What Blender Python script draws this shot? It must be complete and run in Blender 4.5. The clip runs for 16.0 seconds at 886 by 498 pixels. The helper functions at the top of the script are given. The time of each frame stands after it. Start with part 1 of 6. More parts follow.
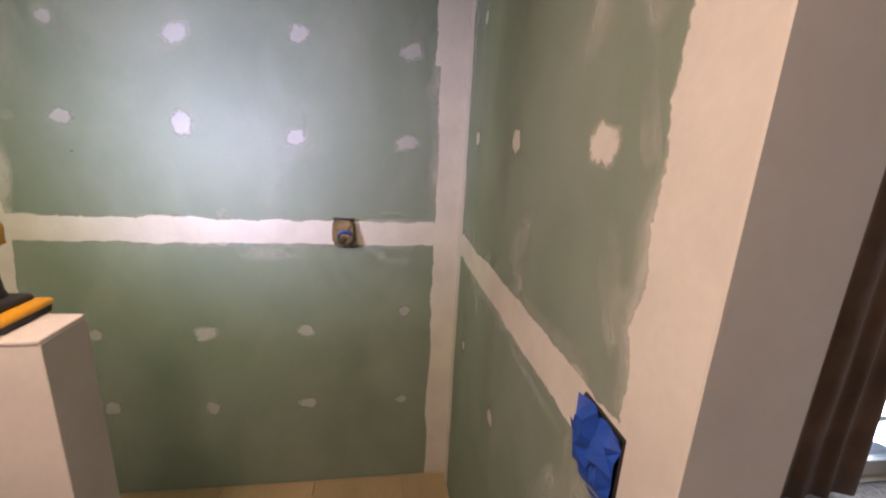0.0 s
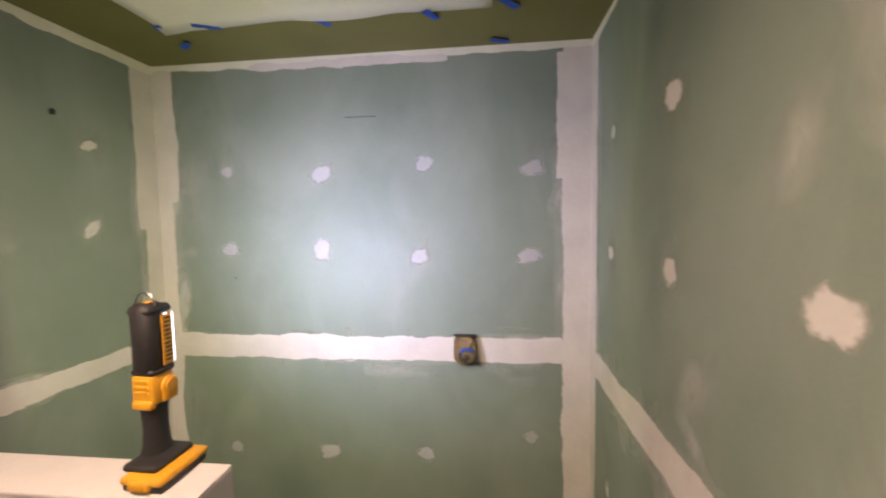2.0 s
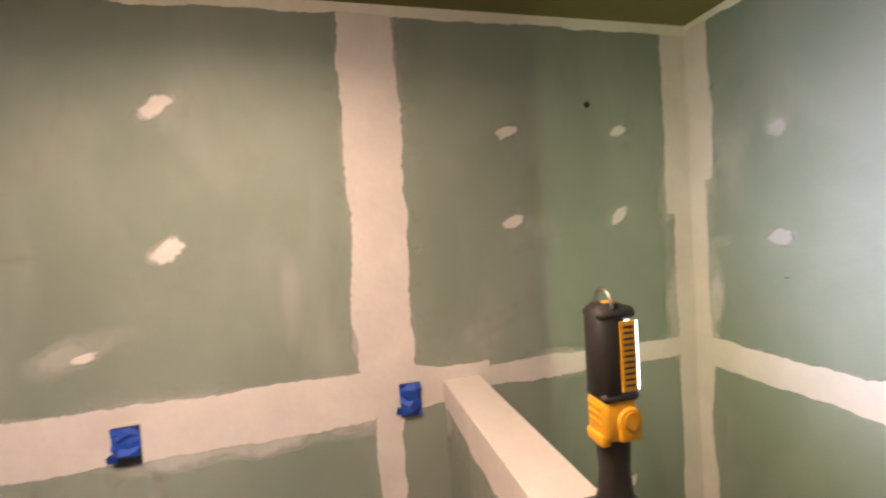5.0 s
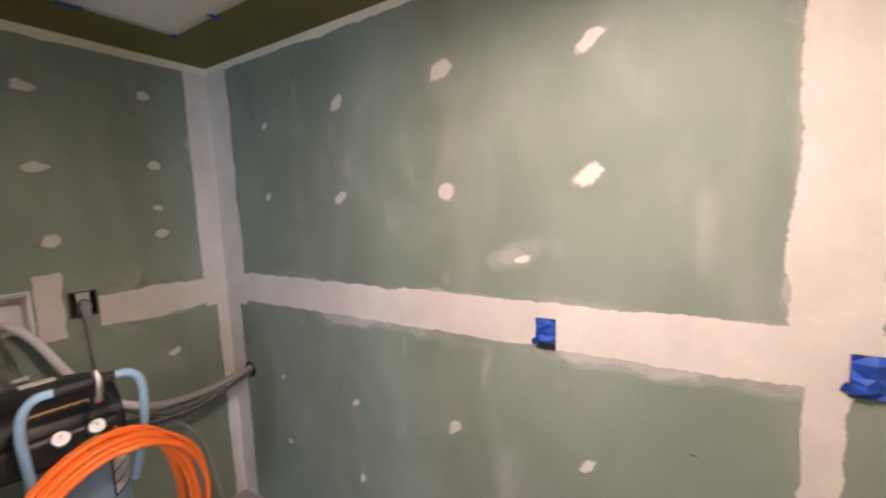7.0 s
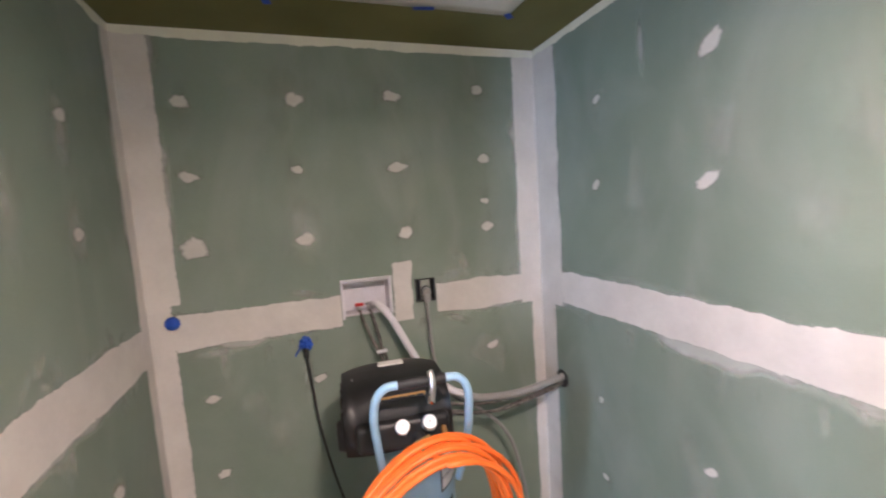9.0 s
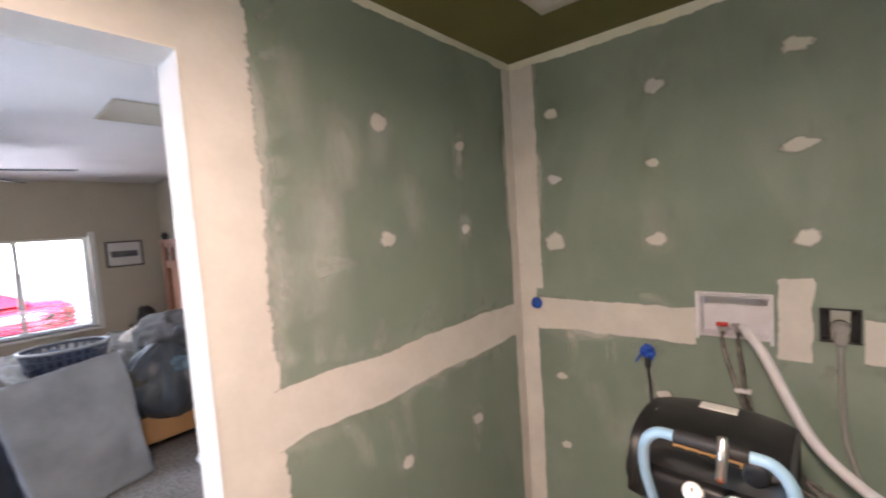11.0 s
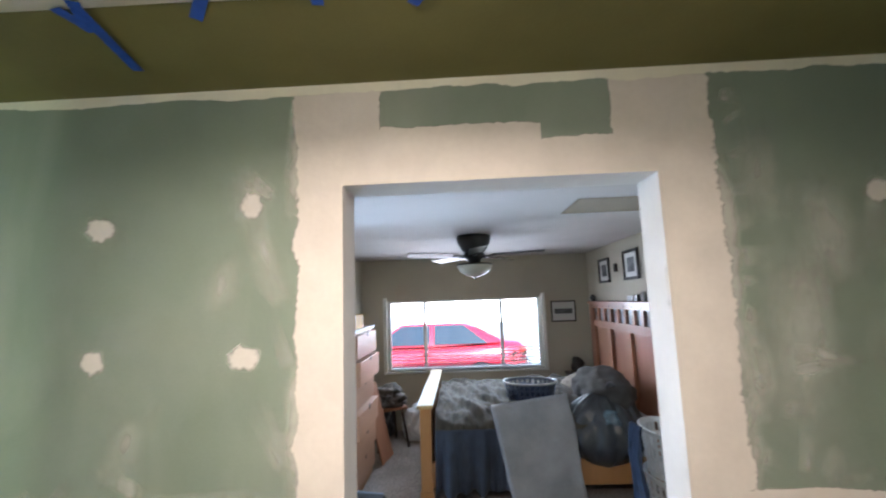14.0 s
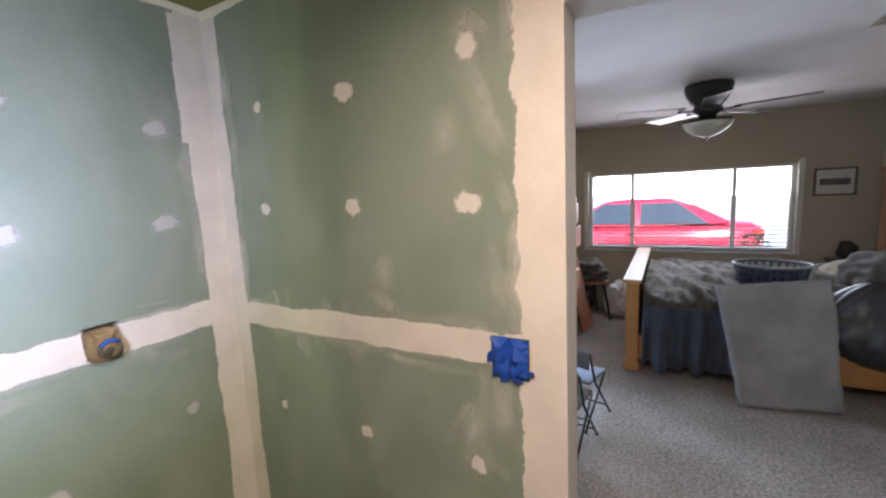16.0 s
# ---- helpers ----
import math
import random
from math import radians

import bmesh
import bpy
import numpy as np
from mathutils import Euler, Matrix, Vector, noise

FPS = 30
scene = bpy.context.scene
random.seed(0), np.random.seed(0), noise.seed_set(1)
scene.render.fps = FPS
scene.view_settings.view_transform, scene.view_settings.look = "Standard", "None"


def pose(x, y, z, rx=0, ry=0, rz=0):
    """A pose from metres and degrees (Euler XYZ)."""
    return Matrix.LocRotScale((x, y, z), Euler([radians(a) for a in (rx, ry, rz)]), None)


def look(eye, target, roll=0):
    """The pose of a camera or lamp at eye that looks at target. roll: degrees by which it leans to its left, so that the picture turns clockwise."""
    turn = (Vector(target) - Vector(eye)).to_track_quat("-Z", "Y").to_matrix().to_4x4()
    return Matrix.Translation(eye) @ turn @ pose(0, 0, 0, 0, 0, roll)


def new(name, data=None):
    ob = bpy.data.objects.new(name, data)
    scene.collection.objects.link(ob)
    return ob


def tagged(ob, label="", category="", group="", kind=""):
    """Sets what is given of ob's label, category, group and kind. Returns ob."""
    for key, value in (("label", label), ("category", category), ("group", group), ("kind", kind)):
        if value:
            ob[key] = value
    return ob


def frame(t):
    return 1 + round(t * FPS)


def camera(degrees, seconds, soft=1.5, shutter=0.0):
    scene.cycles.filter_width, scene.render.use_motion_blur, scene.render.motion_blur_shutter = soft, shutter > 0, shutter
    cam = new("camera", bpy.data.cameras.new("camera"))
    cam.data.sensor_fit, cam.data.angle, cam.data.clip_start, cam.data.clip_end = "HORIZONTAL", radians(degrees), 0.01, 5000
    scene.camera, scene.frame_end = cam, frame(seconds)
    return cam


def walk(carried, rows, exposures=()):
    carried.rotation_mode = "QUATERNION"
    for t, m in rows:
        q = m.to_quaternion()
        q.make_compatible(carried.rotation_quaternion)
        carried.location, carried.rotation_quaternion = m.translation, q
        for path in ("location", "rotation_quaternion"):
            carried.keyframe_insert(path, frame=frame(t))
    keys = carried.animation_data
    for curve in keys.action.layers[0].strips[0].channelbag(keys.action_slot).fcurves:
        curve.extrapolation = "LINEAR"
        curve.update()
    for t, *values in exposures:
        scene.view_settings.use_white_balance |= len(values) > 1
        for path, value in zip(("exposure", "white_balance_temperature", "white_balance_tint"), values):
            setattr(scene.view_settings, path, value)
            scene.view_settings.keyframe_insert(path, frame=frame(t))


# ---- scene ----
cam = camera(94.0, 16.0, soft=2.0, shutter=0.4)
PATH = [
    (0, (-0.701, 0.681, 1.656), (-0.405, 2.591, 1.141), 2.9),
    (0.5, (-0.707, 0.722, 1.695), (-0.367, 2.658, 1.325), 2.1),
    (1, (-0.722, 0.741, 1.743), (-0.51, 2.715, 1.497), 0.7),
    (1.5, (-0.73, 0.753, 1.771), (-0.701, 2.745, 1.599), -0.1),
    (2, (-0.757, 0.777, 1.778), (-0.979, 2.76, 1.638), -1.0),
    (2.5, (-0.775, 0.871, 1.783), (-1.363, 2.78, 1.68), -1.7),
    (3, (-0.767, 0.983, 1.793), (-1.704, 2.748, 1.713), -1.4),
    (3.2, (-0.785, 1.023, 1.795), (-1.853, 2.712, 1.707), -2.0),
    (5.3, (-0.898, 1.143, 1.728), (-2.878, 1.402, 1.615), -3.1),
    (5.5, (-0.895, 1.115, 1.716), (-2.886, 1.23, 1.569), -2.7),
    (6, (-0.881, 1.072, 1.676), (-2.846, 0.745, 1.501), -2.2),
    (6.5, (-0.869, 1.033, 1.671), (-2.704, 0.263, 1.471), -2.4),
    (7, (-0.859, 0.987, 1.678), (-2.538, -0.077, 1.453), -2.2),
    (7.5, (-0.855, 0.91, 1.68), (-2.341, -0.406, 1.441), -2.5),
    (8, (-0.851, 0.785, 1.687), (-2.124, -0.738, 1.443), -3.5),
    (8.2, (-0.871, 0.74, 1.684), (-2.041, -0.863, 1.437), -3.4),
    (10.3, (-1.276, 0.425, 1.695), (-0.59, -1.449, 1.572), -3.2),
    (10.5, (-1.334, 0.414, 1.7), (-0.436, -1.368, 1.569), -3.0),
    (11, (-1.411, 0.479, 1.711), (-0.112, -1.036, 1.579), -3.9),
    (11.5, (-1.427, 0.557, 1.732), (0.093, -0.742, 1.687), -4.8),
    (12, (-1.483, 0.57, 1.764), (0.24, -0.437, 1.901), -4.6),
    (12.5, (-1.531, 0.586, 1.817), (0.292, -0.159, 2.164), -5.2),
    (13, (-1.55, 0.61, 1.825), (0.352, 0.154, 2.244), -4.6),
    (13.5, (-1.526, 0.654, 1.812), (0.436, 0.468, 2.148), -3.3),
    (14, (-1.503, 0.689, 1.797), (0.48, 0.761, 2.044), -2.1),
    (14.5, (-1.489, 0.718, 1.785), (0.475, 1.059, 1.941), -1.7),
    (15, (-1.486, 0.737, 1.766), (0.426, 1.322, 1.805), -1.7),
    (15.5, (-1.471, 0.76, 1.744), (0.365, 1.546, 1.637), -2.2),
    (16, (-1.452, 0.778, 1.695), (0.283, 1.734, 1.421), -2.9),
]
EXPOSURES = [(0.0, 1.42, 6200, 20), (3.2, 1.72, 6200, 18), (5.5, 1.72, 6500, 19), (6.3, 1.86, 6150, 18), (7.0, 2.1, 5750, 16), (8.0, 2.45, 5250, 15), (10.5, 3.0, 5450, 15),
             (11.0, 2.82, 5550, 13), (11.5, 2.74, 5800, 13), (12.3, 2.5, 5900, 10), (13.5, 2.32, 5300, 4), (14.5, 2.12, 5250, 4), (15.2, 1.99, 5500, 8), (16.0, 1.86, 5750, 11)]
walk(cam, [(t, look(eye, target, roll)) for t, eye, target, roll in PATH], EXPOSURES)

# ---- world, sun, lamps ----
world = bpy.data.worlds.new("sky")
scene.world = world
world.use_nodes = True
wn = world.node_tree
sky = wn.nodes.new("ShaderNodeTexSky")
sky.sky_type = "NISHITA"
sky.sun_disc = False
SUN_EL, SUN_AZ = 38.0, 250.0          # degrees; azimuth clockwise from +y
sky.sun_elevation, sky.sun_rotation = radians(SUN_EL), radians(SUN_AZ)
wn.links.new(sky.outputs[0], wn.nodes["Background"].inputs[0])
wn.nodes["Background"].inputs[1].default_value = 0.15

sun_data = bpy.data.lights.new("sun", "SUN")
sun_data.energy, sun_data.angle, sun_data.color = 5.0, radians(0.5), (1.0, 0.95, 0.88)
sun = new("sun", sun_data)
sdir = Vector((math.sin(radians(SUN_AZ)) * math.cos(radians(SUN_EL)), math.cos(radians(SUN_AZ)) * math.cos(radians(SUN_EL)), math.sin(radians(SUN_EL))))
sun.matrix_world = look(sdir * 40, (0, 0, 0))

# warm ceiling bulb of the small room, and the cool work lamp's panel
bulb_data = bpy.data.lights.new("ceiling_bulb", "AREA")
bulb_data.shape, bulb_data.size = "DISK", 0.24
bulb_data.spread = radians(168)
bulb_data.energy, bulb_data.color = 9.2, (1.0, 0.71, 0.50)
bulb = new("ceiling_bulb", bulb_data)
bulb.location = (-1.29, 0.82, 2.385)
# weak point lamp added at the unseen bulb to lift ceiling and wall tops
glow_data = bpy.data.lights.new("ceiling_bulb_globe", "POINT")
glow_data.energy, glow_data.color, glow_data.shadow_soft_size = 2.6, (1.0, 0.71, 0.50), 0.08
glow = new("ceiling_bulb_globe", glow_data)
glow.location = (-1.29, 0.82, 2.28)

led_data = bpy.data.lights.new("work_lamp_panel", "AREA")
led_data.shape, led_data.size, led_data.size_y = "RECTANGLE", 0.008, 0.088
led_data.energy, led_data.color, led_data.spread = 2.9, (0.62, 0.58, 1.0), radians(108)
led = new("work_lamp_panel", led_data)
# the phosphor's wide-angle light is greener than its beam
rim_data = bpy.data.lights.new("work_lamp_panel_rim", "AREA")
rim_data.shape, rim_data.size, rim_data.size_y = "RECTANGLE", 0.006, 0.088
rim_data.energy, rim_data.color = 2.0, (0.96, 1.0, 0.54)
led_rim = new("work_lamp_panel_rim", rim_data)

# daylight of the bedroom window and the glass door, and a fill outside
def window_light(name, m, sx, sy, power, color, spread=180):
    d = bpy.data.lights.new(name, "AREA")
    d.shape, d.size, d.size_y, d.energy, d.color = "RECTANGLE", sx, sy, power, color
    d.spread = radians(spread)
    o = new(name, d)
    o.matrix_world = m
    return o

window_light("window_daylight", look((4.235, 0.647, 1.640), (0.0, 0.647, 0.85)), 1.96, 0.31, 6.5, (0.98, 0.94, 0.95), 130)
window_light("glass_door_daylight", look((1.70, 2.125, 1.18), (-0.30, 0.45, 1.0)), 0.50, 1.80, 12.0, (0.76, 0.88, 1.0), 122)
# unseen area lamp added outside, above the window, to boost the sky's light
window_light("high_sky_daylight", look((5.05, 0.65, 2.55), (3.0, 0.65, 0.7)), 2.0, 0.9, 7.5, (0.98, 0.94, 0.95))

# ---- helpers of the scene ----
def link(bm, name, material, smooth=False):
    me = bpy.data.meshes.new(name)
    bm.to_mesh(me)
    bm.free()
    if smooth:
        me.polygons.foreach_set("use_smooth", [True] * len(me.polygons))
    if material:
        me.materials.append(material)
    return new(name, me)


def part(name, bm, material, parent, label="", smooth=False):
    ob = link(bm, name, material, smooth)
    ob.parent = parent
    if label:
        tagged(ob, label)
    return ob


def thing(name, m, label, category, group="", kind=""):
    ob = new(name)
    ob.empty_display_size = 0.05
    ob.matrix_world = m
    return tagged(ob, label, category, group, kind)


def structure(name, bm, material, label, category, smooth=False):
    return tagged(link(bm, name, material, smooth), label, category, "", "structure")


def box(x0, x1, y0, y1, z0, z1, bevel=0.0, seg=2, bm=None, m=None):
    own = bmesh.new()
    bmesh.ops.create_cube(own, size=1.0)
    mm = Matrix.Translation(((x0 + x1) / 2, (y0 + y1) / 2, (z0 + z1) / 2)) @ Matrix.Diagonal((abs(x1 - x0), abs(y1 - y0), abs(z1 - z0), 1))
    own.transform(mm)
    if bevel:
        bmesh.ops.bevel(own, geom=own.edges[:], offset=bevel, segments=seg, profile=0.5, affect="EDGES")
    if m is not None:
        own.transform(m)
    return merge(bm, own)


def merge(bm, other):
    if bm is None:
        return other
    me = bpy.data.meshes.new("tmp")
    other.to_mesh(me)
    other.free()
    bm.from_mesh(me)
    bpy.data.meshes.remove(me)
    return bm


def cyl(p0, p1, r0, r1=None, seg=20, bm=None, bevel=0.0):
    p0, p1 = Vector(p0), Vector(p1)
    own = bmesh.new()
    h = (p1 - p0).length
    bmesh.ops.create_cone(own, cap_ends=True, segments=seg, radius1=r0, radius2=r0 if r1 is None else r1, depth=h)
    if bevel:
        caps = [e for e in own.edges if abs(e.verts[0].co.z - e.verts[1].co.z) < 1e-6]
        bmesh.ops.bevel(own, geom=caps, offset=bevel, segments=2, profile=0.5, affect="EDGES")
    q = (p1 - p0).to_track_quat("Z", "Y").to_matrix().to_4x4()
    own.transform(Matrix.Translation((p0 + p1) / 2) @ q)
    return merge(bm, own)


def spline(points, steps=8):
    """A smooth curve through the points."""
    pts = [Vector(p) for p in points]
    pts = [2 * pts[0] - pts[1]] + pts + [2 * pts[-1] - pts[-2]]
    out = []
    for i in range(1, len(pts) - 2):
        a, b, c, d = pts[i - 1], pts[i], pts[i + 1], pts[i + 2]
        for k in range(steps):
            t = k / steps
            out.append(0.5 * (2 * b + (c - a) * t + (2 * a - 5 * b + 4 * c - d) * t * t + (3 * b - a - 3 * c + d) * t ** 3))
    out.append(pts[-2])
    return out


def tube(path, r, seg=10, bm=None, closed=False):
    """A round tube along a list of places; r is a number or a function of 0..1."""
    bm = bm or bmesh.new()
    n = len(path)
    side = None
    rings = []
    for i, p in enumerate(path):
        a, b = path[max(i - 1, 0)], path[min(i + 1, n - 1)]
        if closed:
            a, b = path[(i - 1) % n], path[(i + 1) % n]
        d = (b - a).normalized()
        if side is None:
            side = d.orthogonal().normalized()
        side = (side - d * side.dot(d)).normalized()
        up = d.cross(side)
        rr = r(i / max(n - 1, 1)) if callable(r) else r
        rings.append([bm.verts.new(p + rr * (math.cos(2 * math.pi * k / seg) * side + math.sin(2 * math.pi * k / seg) * up)) for k in range(seg)])
    for i in range(n if closed else n - 1):
        a, b = rings[i], rings[(i + 1) % n]
        for k in range(seg):
            bm.faces.new((a[k], a[(k + 1) % seg], b[(k + 1) % seg], b[k]))
    if not closed:
        bm.faces.new(rings[0][::-1])
        bm.faces.new(rings[-1])
    return bm


def lathe(profile, seg=28, bm=None, m=None):
    """A turned shape from (radius, height) pairs."""
    own = bmesh.new()
    rings = [[own.verts.new((r * math.cos(2 * math.pi * k / seg), r * math.sin(2 * math.pi * k / seg), z)) for k in range(seg)] for r, z in profile]
    for a, b in zip(rings, rings[1:]):
        for k in range(seg):
            own.faces.new((a[k], a[(k + 1) % seg], b[(k + 1) % seg], b[k]))
    own.faces.new(rings[0][::-1])
    own.faces.new(rings[-1])
    if m is not None:
        own.transform(m)
    return merge(bm, own)


def grid(nx, ny, place, bm=None):
    """A sheet of nx by ny cells; place(u, v) gives its points, u and v from 0 to 1."""
    bm = bm or bmesh.new()
    vs = [[bm.verts.new(place(i / nx, j / ny)) for j in range(ny + 1)] for i in range(nx + 1)]
    for i in range(nx):
        for j in range(ny):
            bm.faces.new((vs[i][j], vs[i + 1][j], vs[i + 1][j + 1], vs[i][j + 1]))
    return bm


def thicken(bm, d):
    bmesh.ops.recalc_face_normals(bm, faces=bm.faces[:])
    bmesh.ops.solidify(bm, geom=bm.faces[:], thickness=d)
    return bm


def n3(x, y, z=0.0):
    return noise.noise(Vector((x, y, z)))


# ---- materials ----
def surf(name, col, rough=0.7, vary=0.12, scale=6.0, fine=90.0, bump=0.1, bump_scale=None, metal=0.0, col2=None, stretch=(1, 1, 1), spec=0.5, alpha=None, coat=0.0, trans=0.0, per_object=0.0, sheen=0.0):
    """A surface with broad stains and fine grain. col2: the colour of the stains."""
    mt = bpy.data.materials.new(name)
    mt.use_nodes = True
    nt = mt.node_tree
    b = nt.nodes["Principled BSDF"]
    L = nt.links.new
    tc = nt.nodes.new("ShaderNodeTexCoord")
    mp = nt.nodes.new("ShaderNodeMapping")
    mp.inputs["Scale"].default_value = stretch
    L(tc.outputs["Object"], mp.inputs[0])
    big, small = nt.nodes.new("ShaderNodeTexNoise"), nt.nodes.new("ShaderNodeTexNoise")
    big.inputs["Scale"].default_value, big.inputs["Detail"].default_value = scale, 4
    small.inputs["Scale"].default_value, small.inputs["Detail"].default_value = fine, 3
    L(mp.outputs[0], big.inputs["Vector"])
    L(mp.outputs[0], small.inputs["Vector"])
    c1 = (*col, 1)
    c2 = (*(col2 if col2 else [c * (1 - 2.2 * vary) for c in col]), 1)
    ramp = nt.nodes.new("ShaderNodeMapRange")
    ramp.inputs[1].default_value, ramp.inputs[2].default_value = 0.35, 0.70
    L(big.outputs[0], ramp.inputs[0])
    mix = nt.nodes.new("ShaderNodeMix")
    mix.data_type = "RGBA"
    mix.inputs[6].default_value, mix.inputs[7].default_value = c1, c2
    L(ramp.outputs[0], mix.inputs[0])
    hsv = nt.nodes.new("ShaderNodeHueSaturation")
    val = nt.nodes.new("ShaderNodeMapRange")
    val.inputs[3].default_value, val.inputs[4].default_value = 1 - vary, 1 + vary
    L(small.outputs[0], val.inputs[0])
    out_val = val.outputs[0]
    if per_object:
        oi = nt.nodes.new("ShaderNodeObjectInfo")
        pr = nt.nodes.new("ShaderNodeMapRange")
        pr.inputs[3].default_value, pr.inputs[4].default_value = 1 - per_object, 1 + per_object
        L(oi.outputs["Random"], pr.inputs[0])
        mu = nt.nodes.new("ShaderNodeMath")
        mu.operation = "MULTIPLY"
        L(out_val, mu.inputs[0])
        L(pr.outputs[0], mu.inputs[1])
        out_val = mu.outputs[0]
    L(mix.outputs[2], hsv.inputs["Color"])
    L(out_val, hsv.inputs["Value"])
    L(hsv.outputs[0], b.inputs["Base Color"])
    rr = nt.nodes.new("ShaderNodeMapRange")
    rr.inputs[3].default_value, rr.inputs[4].default_value = max(rough - 0.08, 0.02), min(rough + 0.08, 1)
    L(big.outputs[0], rr.inputs[0])
    L(rr.outputs[0], b.inputs["Roughness"])
    b.inputs["Metallic"].default_value = metal
    b.inputs["Specular IOR Level"].default_value = spec
    b.inputs["Coat Weight"].default_value = coat
    b.inputs["Transmission Weight"].default_value = trans
    b.inputs["Sheen Weight"].default_value = sheen
    if alpha is not None:
        b.inputs["Alpha"].default_value = alpha
    if bump:
        bp = nt.nodes.new("ShaderNodeBump")
        bp.inputs["Strength"].default_value, bp.inputs["Distance"].default_value = min(bump, 1.0), 0.004
        src = small
        if bump_scale:
            src = nt.nodes.new("ShaderNodeTexNoise")
            src.inputs["Scale"].default_value, src.inputs["Detail"].default_value = bump_scale, 4
            L(mp.outputs[0], src.inputs["Vector"])
        L(src.outputs[0], bp.inputs["Height"])
        L(bp.outputs[0], b.inputs["Normal"])
    return mt


def mud_material(name, col, strength=1.0):
    """Joint compound: solid inside, thinning out raggedly along its edge by the coat's own thickness."""
    mt = surf(name, col, rough=0.85, vary=0.05, scale=7, fine=60, bump=0.25, bump_scale=30, spec=0.25)
    nt = mt.node_tree
    L = nt.links.new
    at = nt.nodes.new("ShaderNodeAttribute")
    at.attribute_name = "coat"
    tc = nt.nodes.new("ShaderNodeTexCoord")
    parts = []
    mp = nt.nodes.new("ShaderNodeMapping")
    L(tc.outputs["Object"], mp.inputs[0])
    if strength < 0.55:      # wiped on: drawn out into streaks
        mp.inputs["Rotation"].default_value, mp.inputs["Scale"].default_value = (0.5, 0.35, 0.2), (1.6, 1.6, 0.45)
    for sc, amp in ((12.0, 0.55), (75.0, 0.75)) if strength > 0.6 else ((5.0, 1.3), (34.0, 0.45)):
        nz = nt.nodes.new("ShaderNodeTexNoise")
        nz.inputs["Scale"].default_value, nz.inputs["Detail"].default_value = sc, 5
        L(mp.outputs[0], nz.inputs["Vector"])
        m1 = nt.nodes.new("ShaderNodeMath")
        m1.operation = "MULTIPLY_ADD"
        m1.inputs[1].default_value, m1.inputs[2].default_value = amp, -0.5 * amp
        L(nz.outputs[0], m1.inputs[0])
        parts.append(m1)
    s1 = nt.nodes.new("ShaderNodeMath")
    s2 = nt.nodes.new("ShaderNodeMath")
    L(parts[0].outputs[0], s1.inputs[0])
    L(parts[1].outputs[0], s1.inputs[1])
    L(s1.outputs[0], s2.inputs[0])
    L(at.outputs["Fac"], s2.inputs[1])
    mr = nt.nodes.new("ShaderNodeMapRange")
    mr.interpolation_type = "SMOOTHSTEP"
    if strength > 0.6:
        mr.inputs[1].default_value, mr.inputs[2].default_value = 0.26, 0.54 if strength == 1 else 0.85
    else:
        mr.inputs[1].default_value, mr.inputs[2].default_value = 0.15, 1.15
    mr.inputs[3].default_value, mr.inputs[4].default_value = 0.0, min(strength, 1.0)
    L(s2.outputs[0], mr.inputs[0])
    L(mr.outputs[0], nt.nodes["Principled BSDF"].inputs["Alpha"])
    return mt


def dusted(mt, dust, amount):
    """Adds hazy clouds of sanding dust over a surface."""
    nt = mt.node_tree
    b = nt.nodes["Principled BSDF"]
    src = b.inputs["Base Color"].links[0].from_socket
    tc, mp = nt.nodes.new("ShaderNodeTexCoord"), nt.nodes.new("ShaderNodeMapping")
    mp.inputs["Scale"].default_value, mp.inputs["Rotation"].default_value = (1.5, 1.5, 0.8), (0.3, 0.2, 0.1)
    nz = nt.nodes.new("ShaderNodeTexNoise")
    nz.inputs["Scale"].default_value, nz.inputs["Detail"].default_value, nz.inputs["Distortion"].default_value = 1.7, 5, 0.9
    mr = nt.nodes.new("ShaderNodeMapRange")
    mr.inputs[1].default_value, mr.inputs[2].default_value, mr.inputs[4].default_value = 0.45, 0.78, amount
    mix = nt.nodes.new("ShaderNodeMix")
    mix.data_type = "RGBA"
    mix.inputs[7].default_value = (*dust, 1)
    L = nt.links.new
    L(tc.outputs["Object"], mp.inputs[0])
    L(mp.outputs[0], nz.inputs["Vector"])
    L(nz.outputs[0], mr.inputs[0])
    L(mr.outputs[0], mix.inputs[0])
    L(src, mix.inputs[6])
    L(mix.outputs[2], b.inputs["Base Color"])
    return mt


GREENBOARD = surf("greenboard_paper", (0.222, 0.270, 0.222), rough=0.62, vary=0.06, scale=2.2, fine=160, bump=0.05, col2=(0.186, 0.229, 0.188), spec=0.35)
CEILBOARD = surf("ceiling_board_paper", (0.165, 0.155, 0.055), rough=0.75, vary=0.08, scale=2.5, fine=120, bump=0.05, col2=(0.135, 0.128, 0.045), spec=0.3)
MUD = mud_material("joint_compound", (0.64, 0.605, 0.57))
DAB = mud_material("joint_compound_dab", (0.72, 0.70, 0.665), 0.84)
THINDAB = mud_material("thin_compound_dab", (0.60, 0.60, 0.61), 0.62)
COAT = mud_material("thin_first_coat", (0.67, 0.675, 0.63), 0.58)
SMEAR = mud_material("thin_compound_smear", (0.60, 0.625, 0.575), 0.49)
PLASTER = surf("compound_skim", (0.64, 0.605, 0.57), rough=0.85, vary=0.04, scale=5, fine=50, bump=0.15, bump_scale=22, spec=0.25)
CAULK = mud_material("ceiling_line_compound", (0.74, 0.73, 0.62))
SHEETING = surf("white_paper_sheet", (0.72, 0.69, 0.62), rough=0.8, vary=0.03, scale=3, fine=40, bump=0.1, bump_scale=9)
TAPE = surf("blue_masking_tape", (0.012, 0.075, 0.46), rough=0.6, vary=0.15, scale=30, fine=200, bump=0.3, bump_scale=60)
